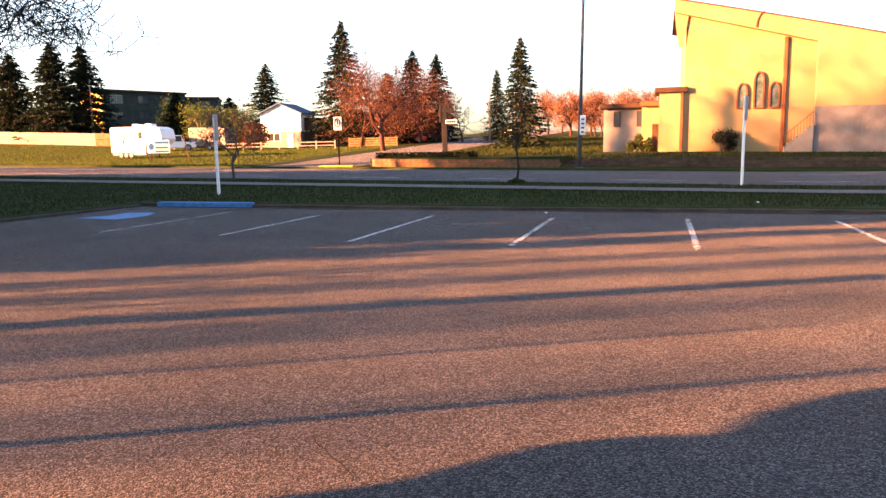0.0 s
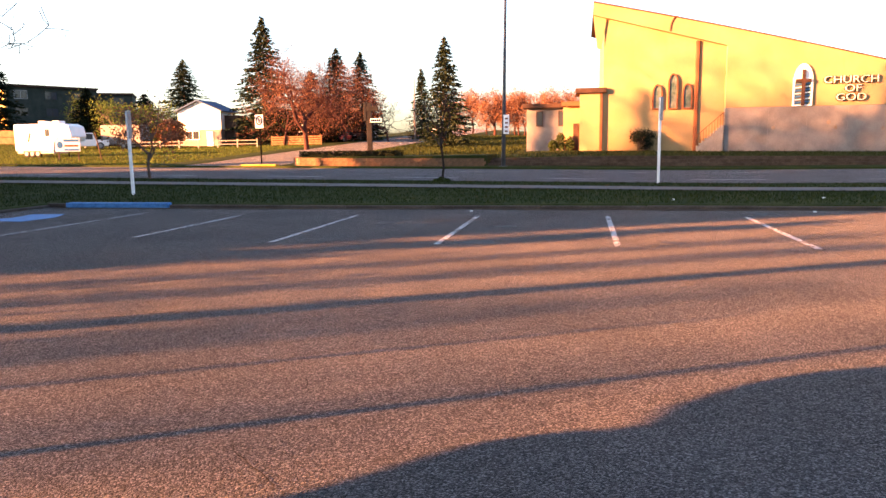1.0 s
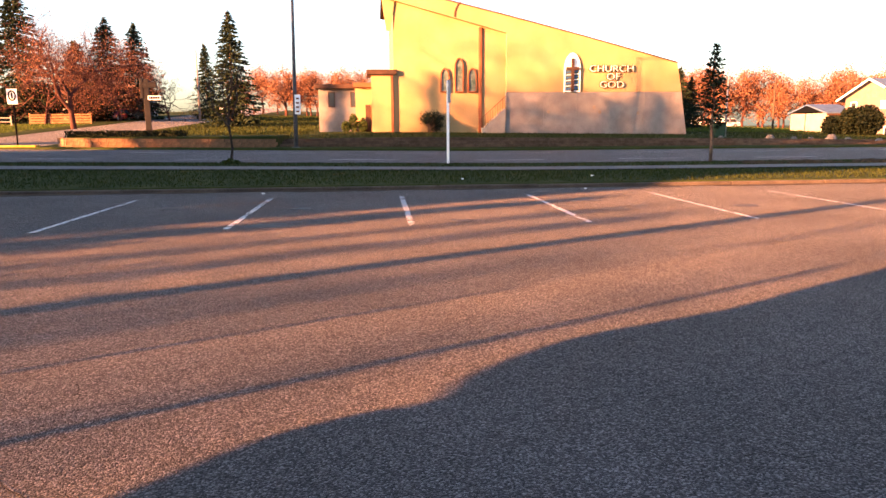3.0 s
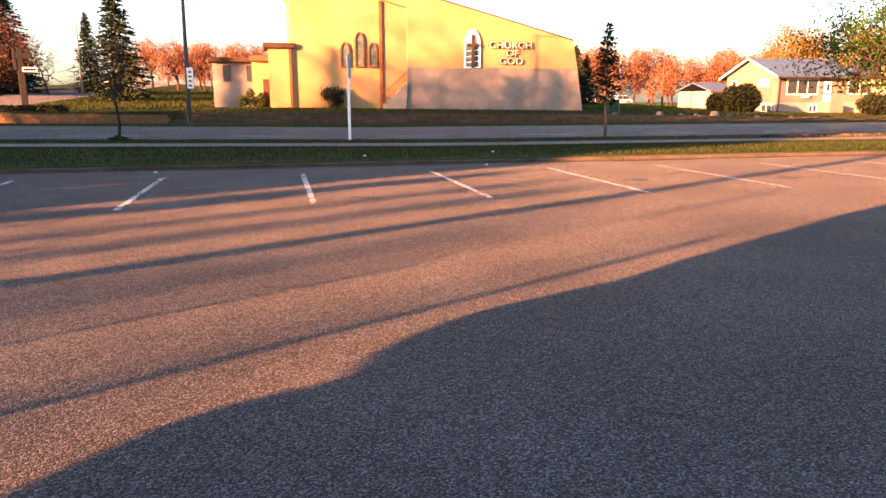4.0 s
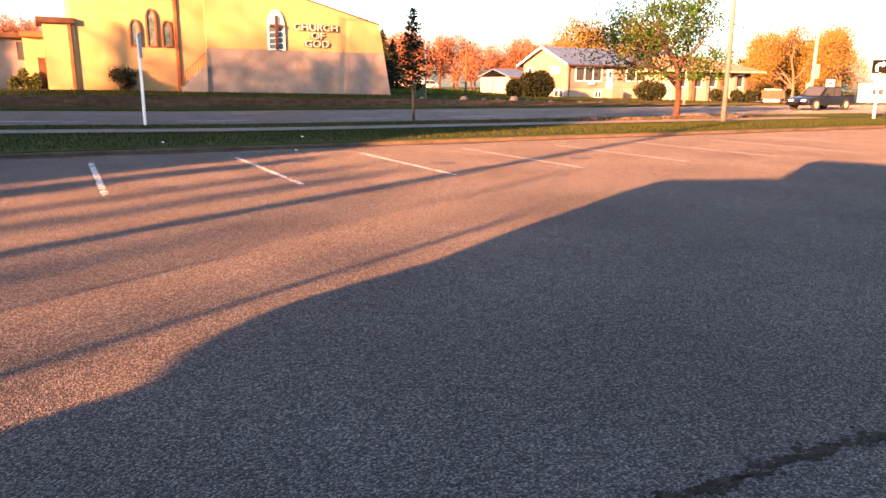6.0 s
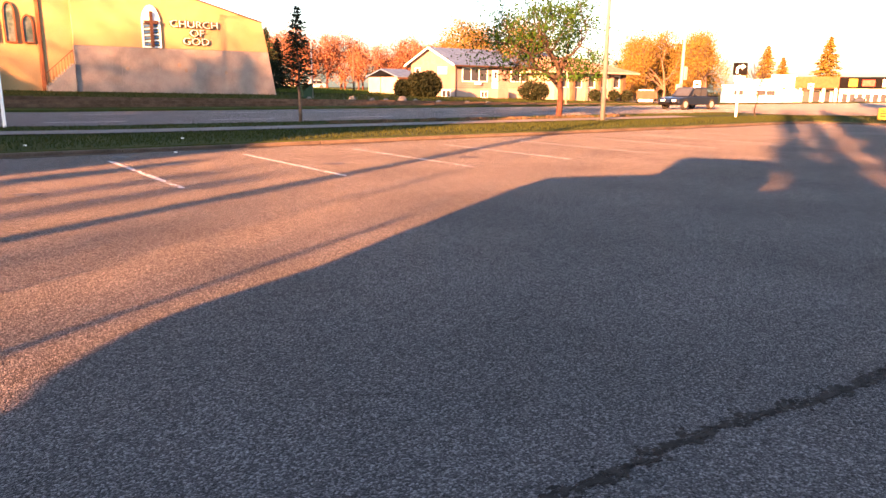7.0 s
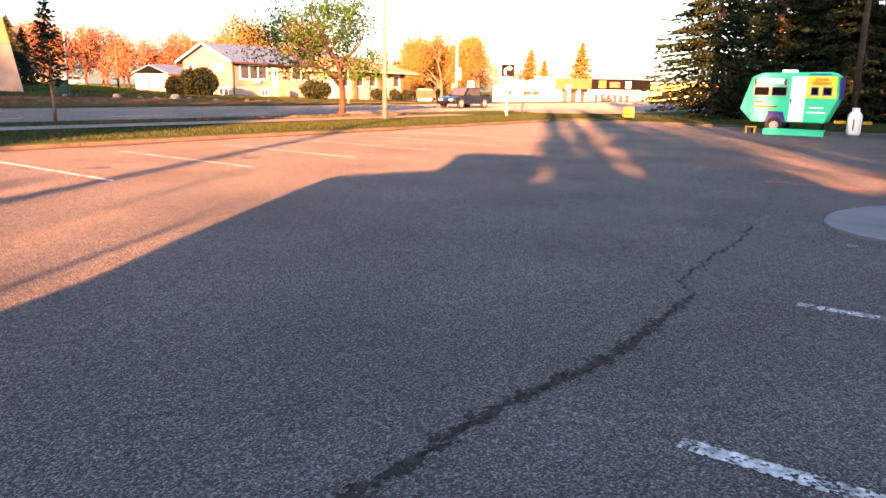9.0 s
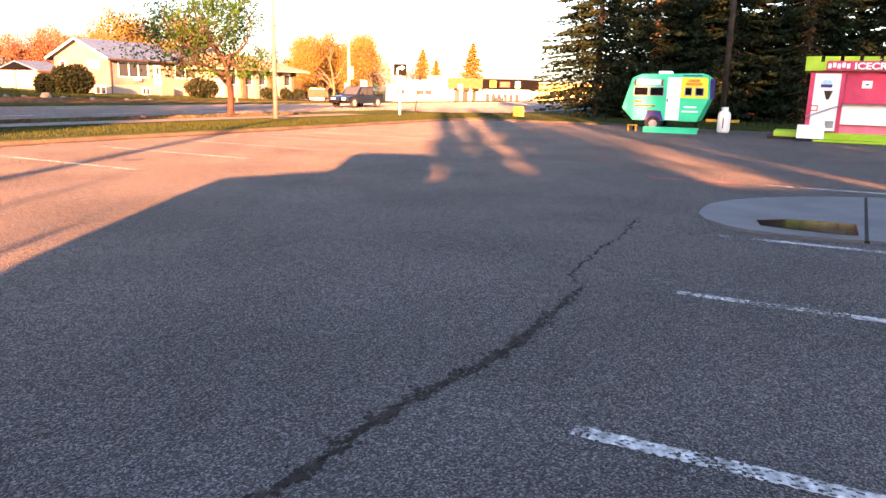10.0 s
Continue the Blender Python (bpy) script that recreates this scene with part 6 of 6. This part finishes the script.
part("wall", B().box(-3.6, 0.0, 0, 12.0, 10, 9.3), "aptgreen", apt, "dark green wall")
part("end_wall", B().box(-4.0, -0.4, 0, -3.6, 10.4, 9.6), "ochre", apt, "ochre end wall")
part("roof_edge", B().box(-4.1, -0.5, 9.3, 12.1, 10.5, 9.65), "brown", apt)
for lev in range(3):
    for i in range(3):
        pane(apt, "y", -2.2 + i * 5.0, -0.2 + i * 5.0, 1.5 + lev * 2.9, 2.8 + lev * 2.9, 0, -1, frame_mat="galv" if lev == 2 and i == 0 else "aptgreen", bars=2)
    part("balcony", B().box(9.0, -1.2, 0.9 + lev * 2.9, 11.5, 0, 1.9 + lev * 2.9), "brown", apt)
apt2 = thing("apartment_wing", "lower dark wing of the apartment block", "apartment building", -92.0, 121, 3.5, 30)
part("wall", B().box(-1, 0, 0, 7.5, 9, 8.6), "aptgreen", apt2)
part("roof_edge", B().box(-1.2, -0.3, 8.6, 7.7, 9.2, 8.95), "brown", apt2)
for lev in range(3):
    for i in range(2):
        pane(apt2, "y", 0.4 + i * 3.8, 2.2 + i * 3.8, 1.4 + lev * 2.7, 2.7 + lev * 2.7, 0, -1, frame_mat="aptgreen", bars=2)
far = thing("far_house", "low white house beyond the far lawn", "house", -112, 98, 4.0, 40)
part("wall", B().box(-8, 0, 0, 8, 8, 3.0), "white", far)
gable_roof(far, -8, 8, 0, 8, 3.0, 5.0, 0.5, "brownroof")
pane(far, "y", -3, -1, 1.2, 2.4, 0, -1)
pane(far, "y", 2, 4, 1.2, 2.4, 0, -1)
dark = thing("street_house", "grey house half hidden behind the street trees", "house", -37.0, 99, 2.2, 0)
part("wall", B().box(-4.5, 0, 0, 5.0, 9, 3.4), "galv", dark)
gable_roof(dark, -4.5, 5.0, 0, 9, 3.4, 5.2, 0.4, "brownroof")
pane(dark, "y", -3, -1.4, 1.2, 2.5, 0, -1)
pane(dark, "y", 1.5, 3.4, 1.2, 2.5, 0, -1)

st = thing("white_store", "long white flat-roofed store", "store")
part("wall", B().box(130, 68, -2, 145, 82.4, 2.4), "white", st)
part("upper_wall", B().box(130.6, 68.2, 2.4, 145, 80.0, 3.5), "white", st)
part("roof_unit", B().box(133, 70.5, 3.4, 136, 74, 4.3), "white", st, bevel=0.05)
for y0, y1 in ((77.6, 79.6), (71.2, 74.8)):
    pane(st, "x", y0, y1, 0.5, 1.4, 130, -1, bars=2)
st2 = thing("brown_store", "store with a deep brown canopy over glass fronts", "store")
part("wall", B().box(133, 60.2, -2, 146, 68, 3.0), "cream", st2)
part("canopy", B().box(130.5, 60.2, 1.9, 146, 68, 3.9), "redtrim", st2, bevel=0.05)
for i in range(4):
    part("column", B().box(130.8, 60.6 + i * 2.1, -1.4, 131.1, 60.95 + i * 2.1, 1.9), "white", st2)
    pane(st2, "x", 60.8 + i * 1.8, 62.2 + i * 1.8, -0.8, 1.5, 133, -1)
st3 = thing("dark_store", "store with a dark sign band over a white window front", "store")
part("wall", B().box(131, 52.0, -2, 146, 60.2, 1.9), "white", st3)
part("sign_band", B().box(130.6, 51.8, 1.9, 146, 60.2, 3.8), "black", st3, "dark sign band")
part("yellow_panel", B().box(130.5, 57.2, 2.2, 130.6, 58.6, 3.5), "yellow", st3)
part("red_panel", B().box(130.5, 54.4, 2.3, 130.6, 56.4, 3.3), "signred", st3)
part("white_panel", B().box(130.5, 52.2, 2.2, 130.6, 53.2, 3.4), "white", st3)
for i in range(6):
    pane(st3, "x", 52.5 + i * 1.25, 53.4 + i * 1.25, -0.7, 1.0, 131, -1)
st4 = thing("yellow_store", "long ochre-yellow low building", "store")
part("wall", B().box(140, 28, -2, 152, 52.0, 3.2), "ochre", st4)
part("roof_edge", B().box(139.7, 27.8, 3.2, 152, 52.0, 3.5), "cream", st4)
for i in range(7):
    pane(st4, "x", 30 + i * 3, 31.6 + i * 3, 0.2, 1.5, 140, -1)
st5 = thing("red_cottage", "low reddish cottage behind the pines", "house")
part("wall", B().box(66, 2.0, -0.3, 72, 9, 2.2), "signred", st5)
gable_roof(st5, 66, 72, 2, 9, 2.2, 3.6, 0.4, "brownroof")
pane(st5, "x", 4, 5.2, 0.7, 1.7, 66, -1)

bush("round_hedge", "large rounded dark clipped bush before the bungalow", 4.1, 3.2, 2.7, 7500, 7, "hedge", 0.14, (42.5, 60.8, gz(42.5, 60.8) - 0.1))
bush("round_hedge", "small rounded dark clipped bush", 2.0, 1.9, 1.8, 2600, 8, "hedge", 0.13, (40.7, 62.2, gz(40.7, 62.2) - 0.1))
bush("green_shrub", "broad dark green shrub beside the house porch", 4.0, 2.6, 2.0, 3600, 9, "hedge", 0.13, (52.9, 55.7, gz(52.9, 55.7)))
broadleaf("wall_shrub", "twiggy dark shrub against the church wall", 1.6, 93, 0.75, 4, 4, "hedge", 8, 0.1, "bark", 0.12, (3.55, 57.6, gz(3.55, 57.6)), 0.2, (0, 0), 0.12, 0.8)
for x, h in ((-2.5, 1.5), (-1.75, 1.1), (-3.1, 0.9)):
    bush("wall_shrub", "small conical evergreen at the church annex", 0.8, 0.7, h, 700, int(h * 10), "olivehedge", 0.09, (x, 58.9, gz(x, 58.9)))
for x, y in ((66, 58.8), (69.5, 58.8), (71.5, 58.5)):
    bush("green_shrub", "dark shrub before the low hall", 1.7, 1.4, 1.4, 900, int(x), "hedge", 0.13, (x, y, gz(x, y)))
for x, y, w in ((-37.5, 84, 5.0), (-33.0, 87, 5.0), (-43.0, 90, 5.0)):
    bush("undergrowth", "dark evergreen undergrowth beneath the street trees", w, 3, 4.4, 3000, int(-x), "hedge", 0.22, (x, y, gz(x, y)))

# ---- food trailer ----
ft = thing("food_trailer", "mint green food trailer with yellow panel and white door", "food trailer", 29.9, 6.0, 0.0, 3.0)
SIDE = [(-1.25, 0.42), (1.18, 0.42), (1.62, 0.88), (1.3, 2.05), (0.95, 2.2), (-1.35, 2.24), (-1.55, 2.1), (-1.62, 1.35)]
part("body", B().prism(SIDE, 0.0, 2.0, "x"), "mint", ft, bevel=0.03)
part("yellow_panel", B().prism([(-1.54, 1.32), (-0.55, 1.32), (-0.55, 2.08), (-1.5, 2.08)], -0.012, 0.0, "x"), "sunyellow", ft, "yellow panel around the order window")
part("nose_panel", B().prism([(0.1, 1.3), (1.9, 1.3), (1.85, 2.05), (0.15, 2.05)], -1.64, -1.6, "y"), "purple", ft, "dark purple nose panel")
part("roof_vent", B().box(0.6, -0.1, 2.2, 1.1, 0.4, 2.34), "white", ft, bevel=0.03)
dr = part("door", B().box(-0.03, -0.56, 0.46, 0.0, -0.06, 2.08), "white", ft, "white entrance door", bevel=0.008)
part("handle", B().box(-0.06, -0.12, 1.15, -0.03, -0.08, 1.27), "black", dr)
for y0, y1, z0, z1 in ((0.05, 0.6, 1.36, 1.72), (0.64, 1.2, 1.36, 1.72), (-0.98, -0.7, 1.4, 1.72), (-1.4, -1.08, 1.4, 1.72)):
    w = part("window", B().box(-0.022, y0 + 0.03, z0 + 0.03, -0.013, y1 - 0.03, z1 - 0.03), "black", ft, "dark sliding window")
    part("frame", ring(B(), [(y0, z0), (y1, z0), (y1, z1), (y0, z1)], [(y0 + 0.035, z0 + 0.035), (y1 - 0.035, z0 + 0.035), (y1 - 0.035, z1 - 0.035), (y0 + 0.035, z1 - 0.035)], -0.03, -0.01), "galv", w)
    for v in w.children:
        v.data = v.data.copy()
        for q in v.data.vertices:
            q.co = (q.co.y, q.co.x, q.co.z)
part("awning_strip", B().box(-0.02, 0.1, 1.8, -0.004, 1.15, 2.0), "paleblue", ft, "pale sign strip")
for y in (0.12, 1.13):
    part("sausage", B().tube([(-0.03, y, 1.76), (-0.03, y + 0.03, 1.88), (-0.03, y, 2.0)], [0.035, 0.045, 0.035], 7), "redtrim", ft)
part("wheel_arch", B().prism([(0.0, 0.42), (0.75, 0.42), (0.6, 0.8), (0.12, 0.8)], -0.014, 0.0, "x"), "purple", ft, "dark blue wheel arch")
for x0, x1 in ((-0.02, 0.2), (1.8, 2.02)):
    t = part("wheel", B().tube([(x0, 0.38, 0.3), (x1, 0.38, 0.3)], [0.3, 0.3], 20), "rubber", ft, "black tyre")
    part("rim", B().tube([(x0 - 0.01, 0.38, 0.3), (x1 + 0.01, 0.38, 0.3)], [0.16, 0.16], 12), "galv", t)
for i, (y, z, w) in enumerate(((1.0, 1.12, 0.32), (0.75, 0.95, 0.8), (0.45, 0.75, 0.42))):
    part("lettering_bar", B().box(-0.012, y - w / 2, z, 0.0, y + w / 2, z + 0.07), "redtrim", ft)
for y, z, w in ((-0.95, 0.95, 0.45), (-0.95, 0.78, 0.6), (-0.95, 2.13, 0.7)):
    part("lettering_bar", B().box(-0.012, y - w / 2, z, 0.0, y + w / 2, z + 0.05), "white" if z < 2 else "purple", ft)
part("drawbar", B().box(0.85, -2.7, 0.42, 1.15, -1.5, 0.52), "yellow", ft, "yellow drawbar")
part("stabiliser", B().box(0.1, -1.25, 0.0, 0.16, -1.19, 0.45), "black", ft)
part("stabiliser", B().box(0.1, 1.1, 0.0, 0.16, 1.16, 0.45), "black", ft)


def letters(text, size, at_matrix, parent, mat, name, extrude=0.008):
    cu = bpy.data.curves.new(name, "FONT")
    cu.body, cu.size, cu.extrude, cu.align_x, cu.offset = text, size, extrude, "CENTER", size * 0.03
    tmp = new("tmp", cu)
    me = bpy.data.meshes.new_from_object(tmp.evaluated_get(bpy.context.evaluated_depsgraph_get()))
    bpy.data.objects.remove(tmp)
    me.materials.clear()
    me.materials.append(M[mat])
    ob = new(name, me)
    ob.parent = parent
    ob.matrix_local = at_matrix
    return ob


WEST = Euler((radians(90), 0, radians(-90))).to_matrix().to_4x4()
letters("ORDER", 0.13, Matrix.Translation((-0.02, -1.03, 1.92)) @ WEST, ft, "signred", "word_order")
letters("WINDOW", 0.13, Matrix.Translation((-0.02, -1.03, 1.79)) @ WEST, ft, "signred", "word_window")
ft.scale = (1.06, 1.06, 1.05)
step = thing("trailer_step", "long low mint green wooden step before the trailer", "step", 29.2, 5.55, 0.0, 3)
part("board", B().box(-0.25, -1.05, 0.16, 0.25, 1.05, 0.22), "mint", step, bevel=0.01)
for y in (-1.0, 0.0, 0.94):
    part("support", B().box(-0.22, y, 0, 0.22, y + 0.06, 0.16), "mint", step)
part("front_board", B().box(-0.25, -1.04, 0.0, -0.23, 1.04, 0.16), "mint", step)
chock = thing("step_stool", "small yellow step stool by the trailer", "stool", 29.5, 7.15, 0.0, 5)
part("top", B().box(-0.15, -0.2, 0.22, 0.15, 0.2, 0.26), "yellow", chock, bevel=0.01)
for y in (-0.18, 0.13):
    part("leg", B().box(-0.14, y, 0, 0.14, y + 0.05, 0.22), "yellow", chock)
tank = thing("propane_tank", "tall white propane cylinder with collar", "gas cylinder", 30.8, 3.75, 0.0)
tank.scale = (0.8, 0.8, 0.85)
part("cylinder", B().tube([(0, 0, 0.05), (0, 0, 0.12), (0, 0, 0.9), (0, 0, 1.02), (0, 0, 1.08)], [0.27, 0.31, 0.31, 0.24, 0.1], 18), "white", tank, smooth=True)
part("foot_ring", B().tube([(0, 0, 0), (0, 0, 0.1)], [0.26, 0.26], 16), "galv", tank)
part("collar", B().tube([(0, 0, 1.05), (0, 0, 1.24)], [0.17, 0.17], 14, False), "white", tank)
part("valve", B().tube([(0, 0, 1.05), (0, 0, 1.2)], [0.04, 0.03], 8), "rust", tank)
part("strap", B().box(-0.33, -0.03, 0.25, -0.3, 0.03, 0.75), "rust", tank)

# ---- ice cream kiosk ----
ki = thing("ice_cream_kiosk", "pink and white ice cream kiosk with lime green battlement top", "kiosk", 28.0, 0.0, 0.0)
part("body", B().box(0.12, -4.2, 0.3, 2.6, 0.75, 2.45), "pink", ki, "pink kiosk walls")
for i in range(17):
    part("clapboard", B().box(-0.02, -0.2, 0.38 + i * 0.115, 0.12, 0.6, 0.49 + i * 0.115), "white", ki)
part("corner_board", B().box(-0.04, 0.6, 0.3, 0.12, 0.75, 2.42), "pinkdark", ki, "dark pink corner board")
part("corner_board", B().box(-0.04, -0.34, 0.3, 0.12, -0.2, 2.42), "pinkdark", ki)
part("counter_panel", B().box(0.0, -4.2, 0.62, 0.12, -0.34, 1.32), "white", ki, "white panel under the serving hatch")
part("hatch", B().box(0.03, -4.2, 1.4, 0.12, -0.36, 2.42), "pinkdark", ki, "closed dark pink serving hatch")
part("counter", B().box(-0.2, -4.2, 1.32, 0.12, -0.3, 1.39), "pinkdark", ki, bevel=0.01)
part("fascia", B().box(-0.16, -4.3, 2.42, 2.7, 0.95, 2.72), "lime", ki, "lime green sign fascia")
for i in range(9):
    y = 0.95 - i * 0.58
    part("merlon", B().box(-0.16, y - 0.46, 2.72, 0.1, y, 2.9), "lime", ki)
    if i < 4:
        part("merlon", B().box(0.1 + i * 0.58, 0.75, 2.72, 0.5 + i * 0.58, 0.95, 2.9), "lime", ki)
part("name_board", B().box(-0.18, -4.2, 2.43, -0.16, 0.3, 2.75), "pinkdark", ki, "dark pink name board")
letters("ICECREAM", 0.3, Matrix.Translation((-0.19, -1.35, 2.48)) @ WEST @ Matrix.Diagonal((1.15, 1, 1, 1)), ki, "white", "word_icecream")
for i in range(5):
    part("lettering_bar", B().prism([(0.2 - i * 0.14 - 0.05, 2.5 + 0.03 * (i % 2)), (0.2 - i * 0.14 + 0.05, 2.5 + 0.03 * (i % 2)), (0.2 - i * 0.14 + 0.05, 2.66 + 0.03 * (i % 2)), (0.2 - i * 0.14 - 0.05, 2.66 + 0.03 * (i % 2))], -0.19, -0.18, "x"), "white", ki)
sc = part("scoop_picture", B().prism([(0.22 + 0.17 * math.cos(a), 1.98 + 0.16 * math.sin(a)) for a in (math.pi * i / 10 for i in range(11))], -0.035, -0.02, "x"), "paleblue", ki, "painted ice cream scoop")
part("scoop_rim", B().box(-0.035, 0.04, 1.86, -0.02, 0.4, 1.97), "purple", sc)
part("cone_picture", B().prism([(0.0, 1.75), (0.28, 1.75), (0.18, 1.45), (0.1, 1.45)], -0.035, -0.02, "x"), "brown", sc)
part("notice", B().box(0.015, -1.15, 1.85, 0.03, -0.85, 2.1), "white", ki, "white paper notice")
part("notice_mark", B().box(0.005, -1.05, 1.95, 0.015, -0.95, 2.0), "brown", ki)
nt_ = part("red_notice", B().box(-0.035, 0.4, 1.05, -0.02, 0.65, 1.25), "signred", ki)
part("notice_face", B().box(-0.04, 0.44, 1.09, -0.035, 0.61, 1.21), "white", nt_)
part("deck", B().box(-0.5, -4.3, 0.2, 0.14, 0.4, 0.32), "lime", ki, "lime green deck boards", bevel=0.01)
for i in range(3):
    part("deck_step", B().box(-0.62 - 0.08 * i, -4.3, 0.2 - 0.1 * (i + 1) + 0.012, -0.48, 0.42, 0.2 - 0.1 * i), "lime", ki, bevel=0.008)
part("side_deck", B().box(0.6, 0.75, 0.1, 2.2, 1.75, 0.3), "lime", ki, "lime green side step", bevel=0.01)
part("side_step", B().box(0.5, 0.75, 0.0, 2.3, 1.95, 0.1), "brown", ki, bevel=0.01)
part("lattice_panel", B().box(-0.72, 0.1, 0.12, -0.66, 0.95, 0.58), "white", ki, "white lattice panel leaning at the deck")
part("support_bar", B().tube([(-0.1, 0.75, 0.85), (-0.1, -0.35, 1.3)], [0.02, 0.02], 6), "galv", ki)
part("vent", B().box(-0.04, -0.14, 0.48, -0.02, 0.12, 0.72), "galv", ki)
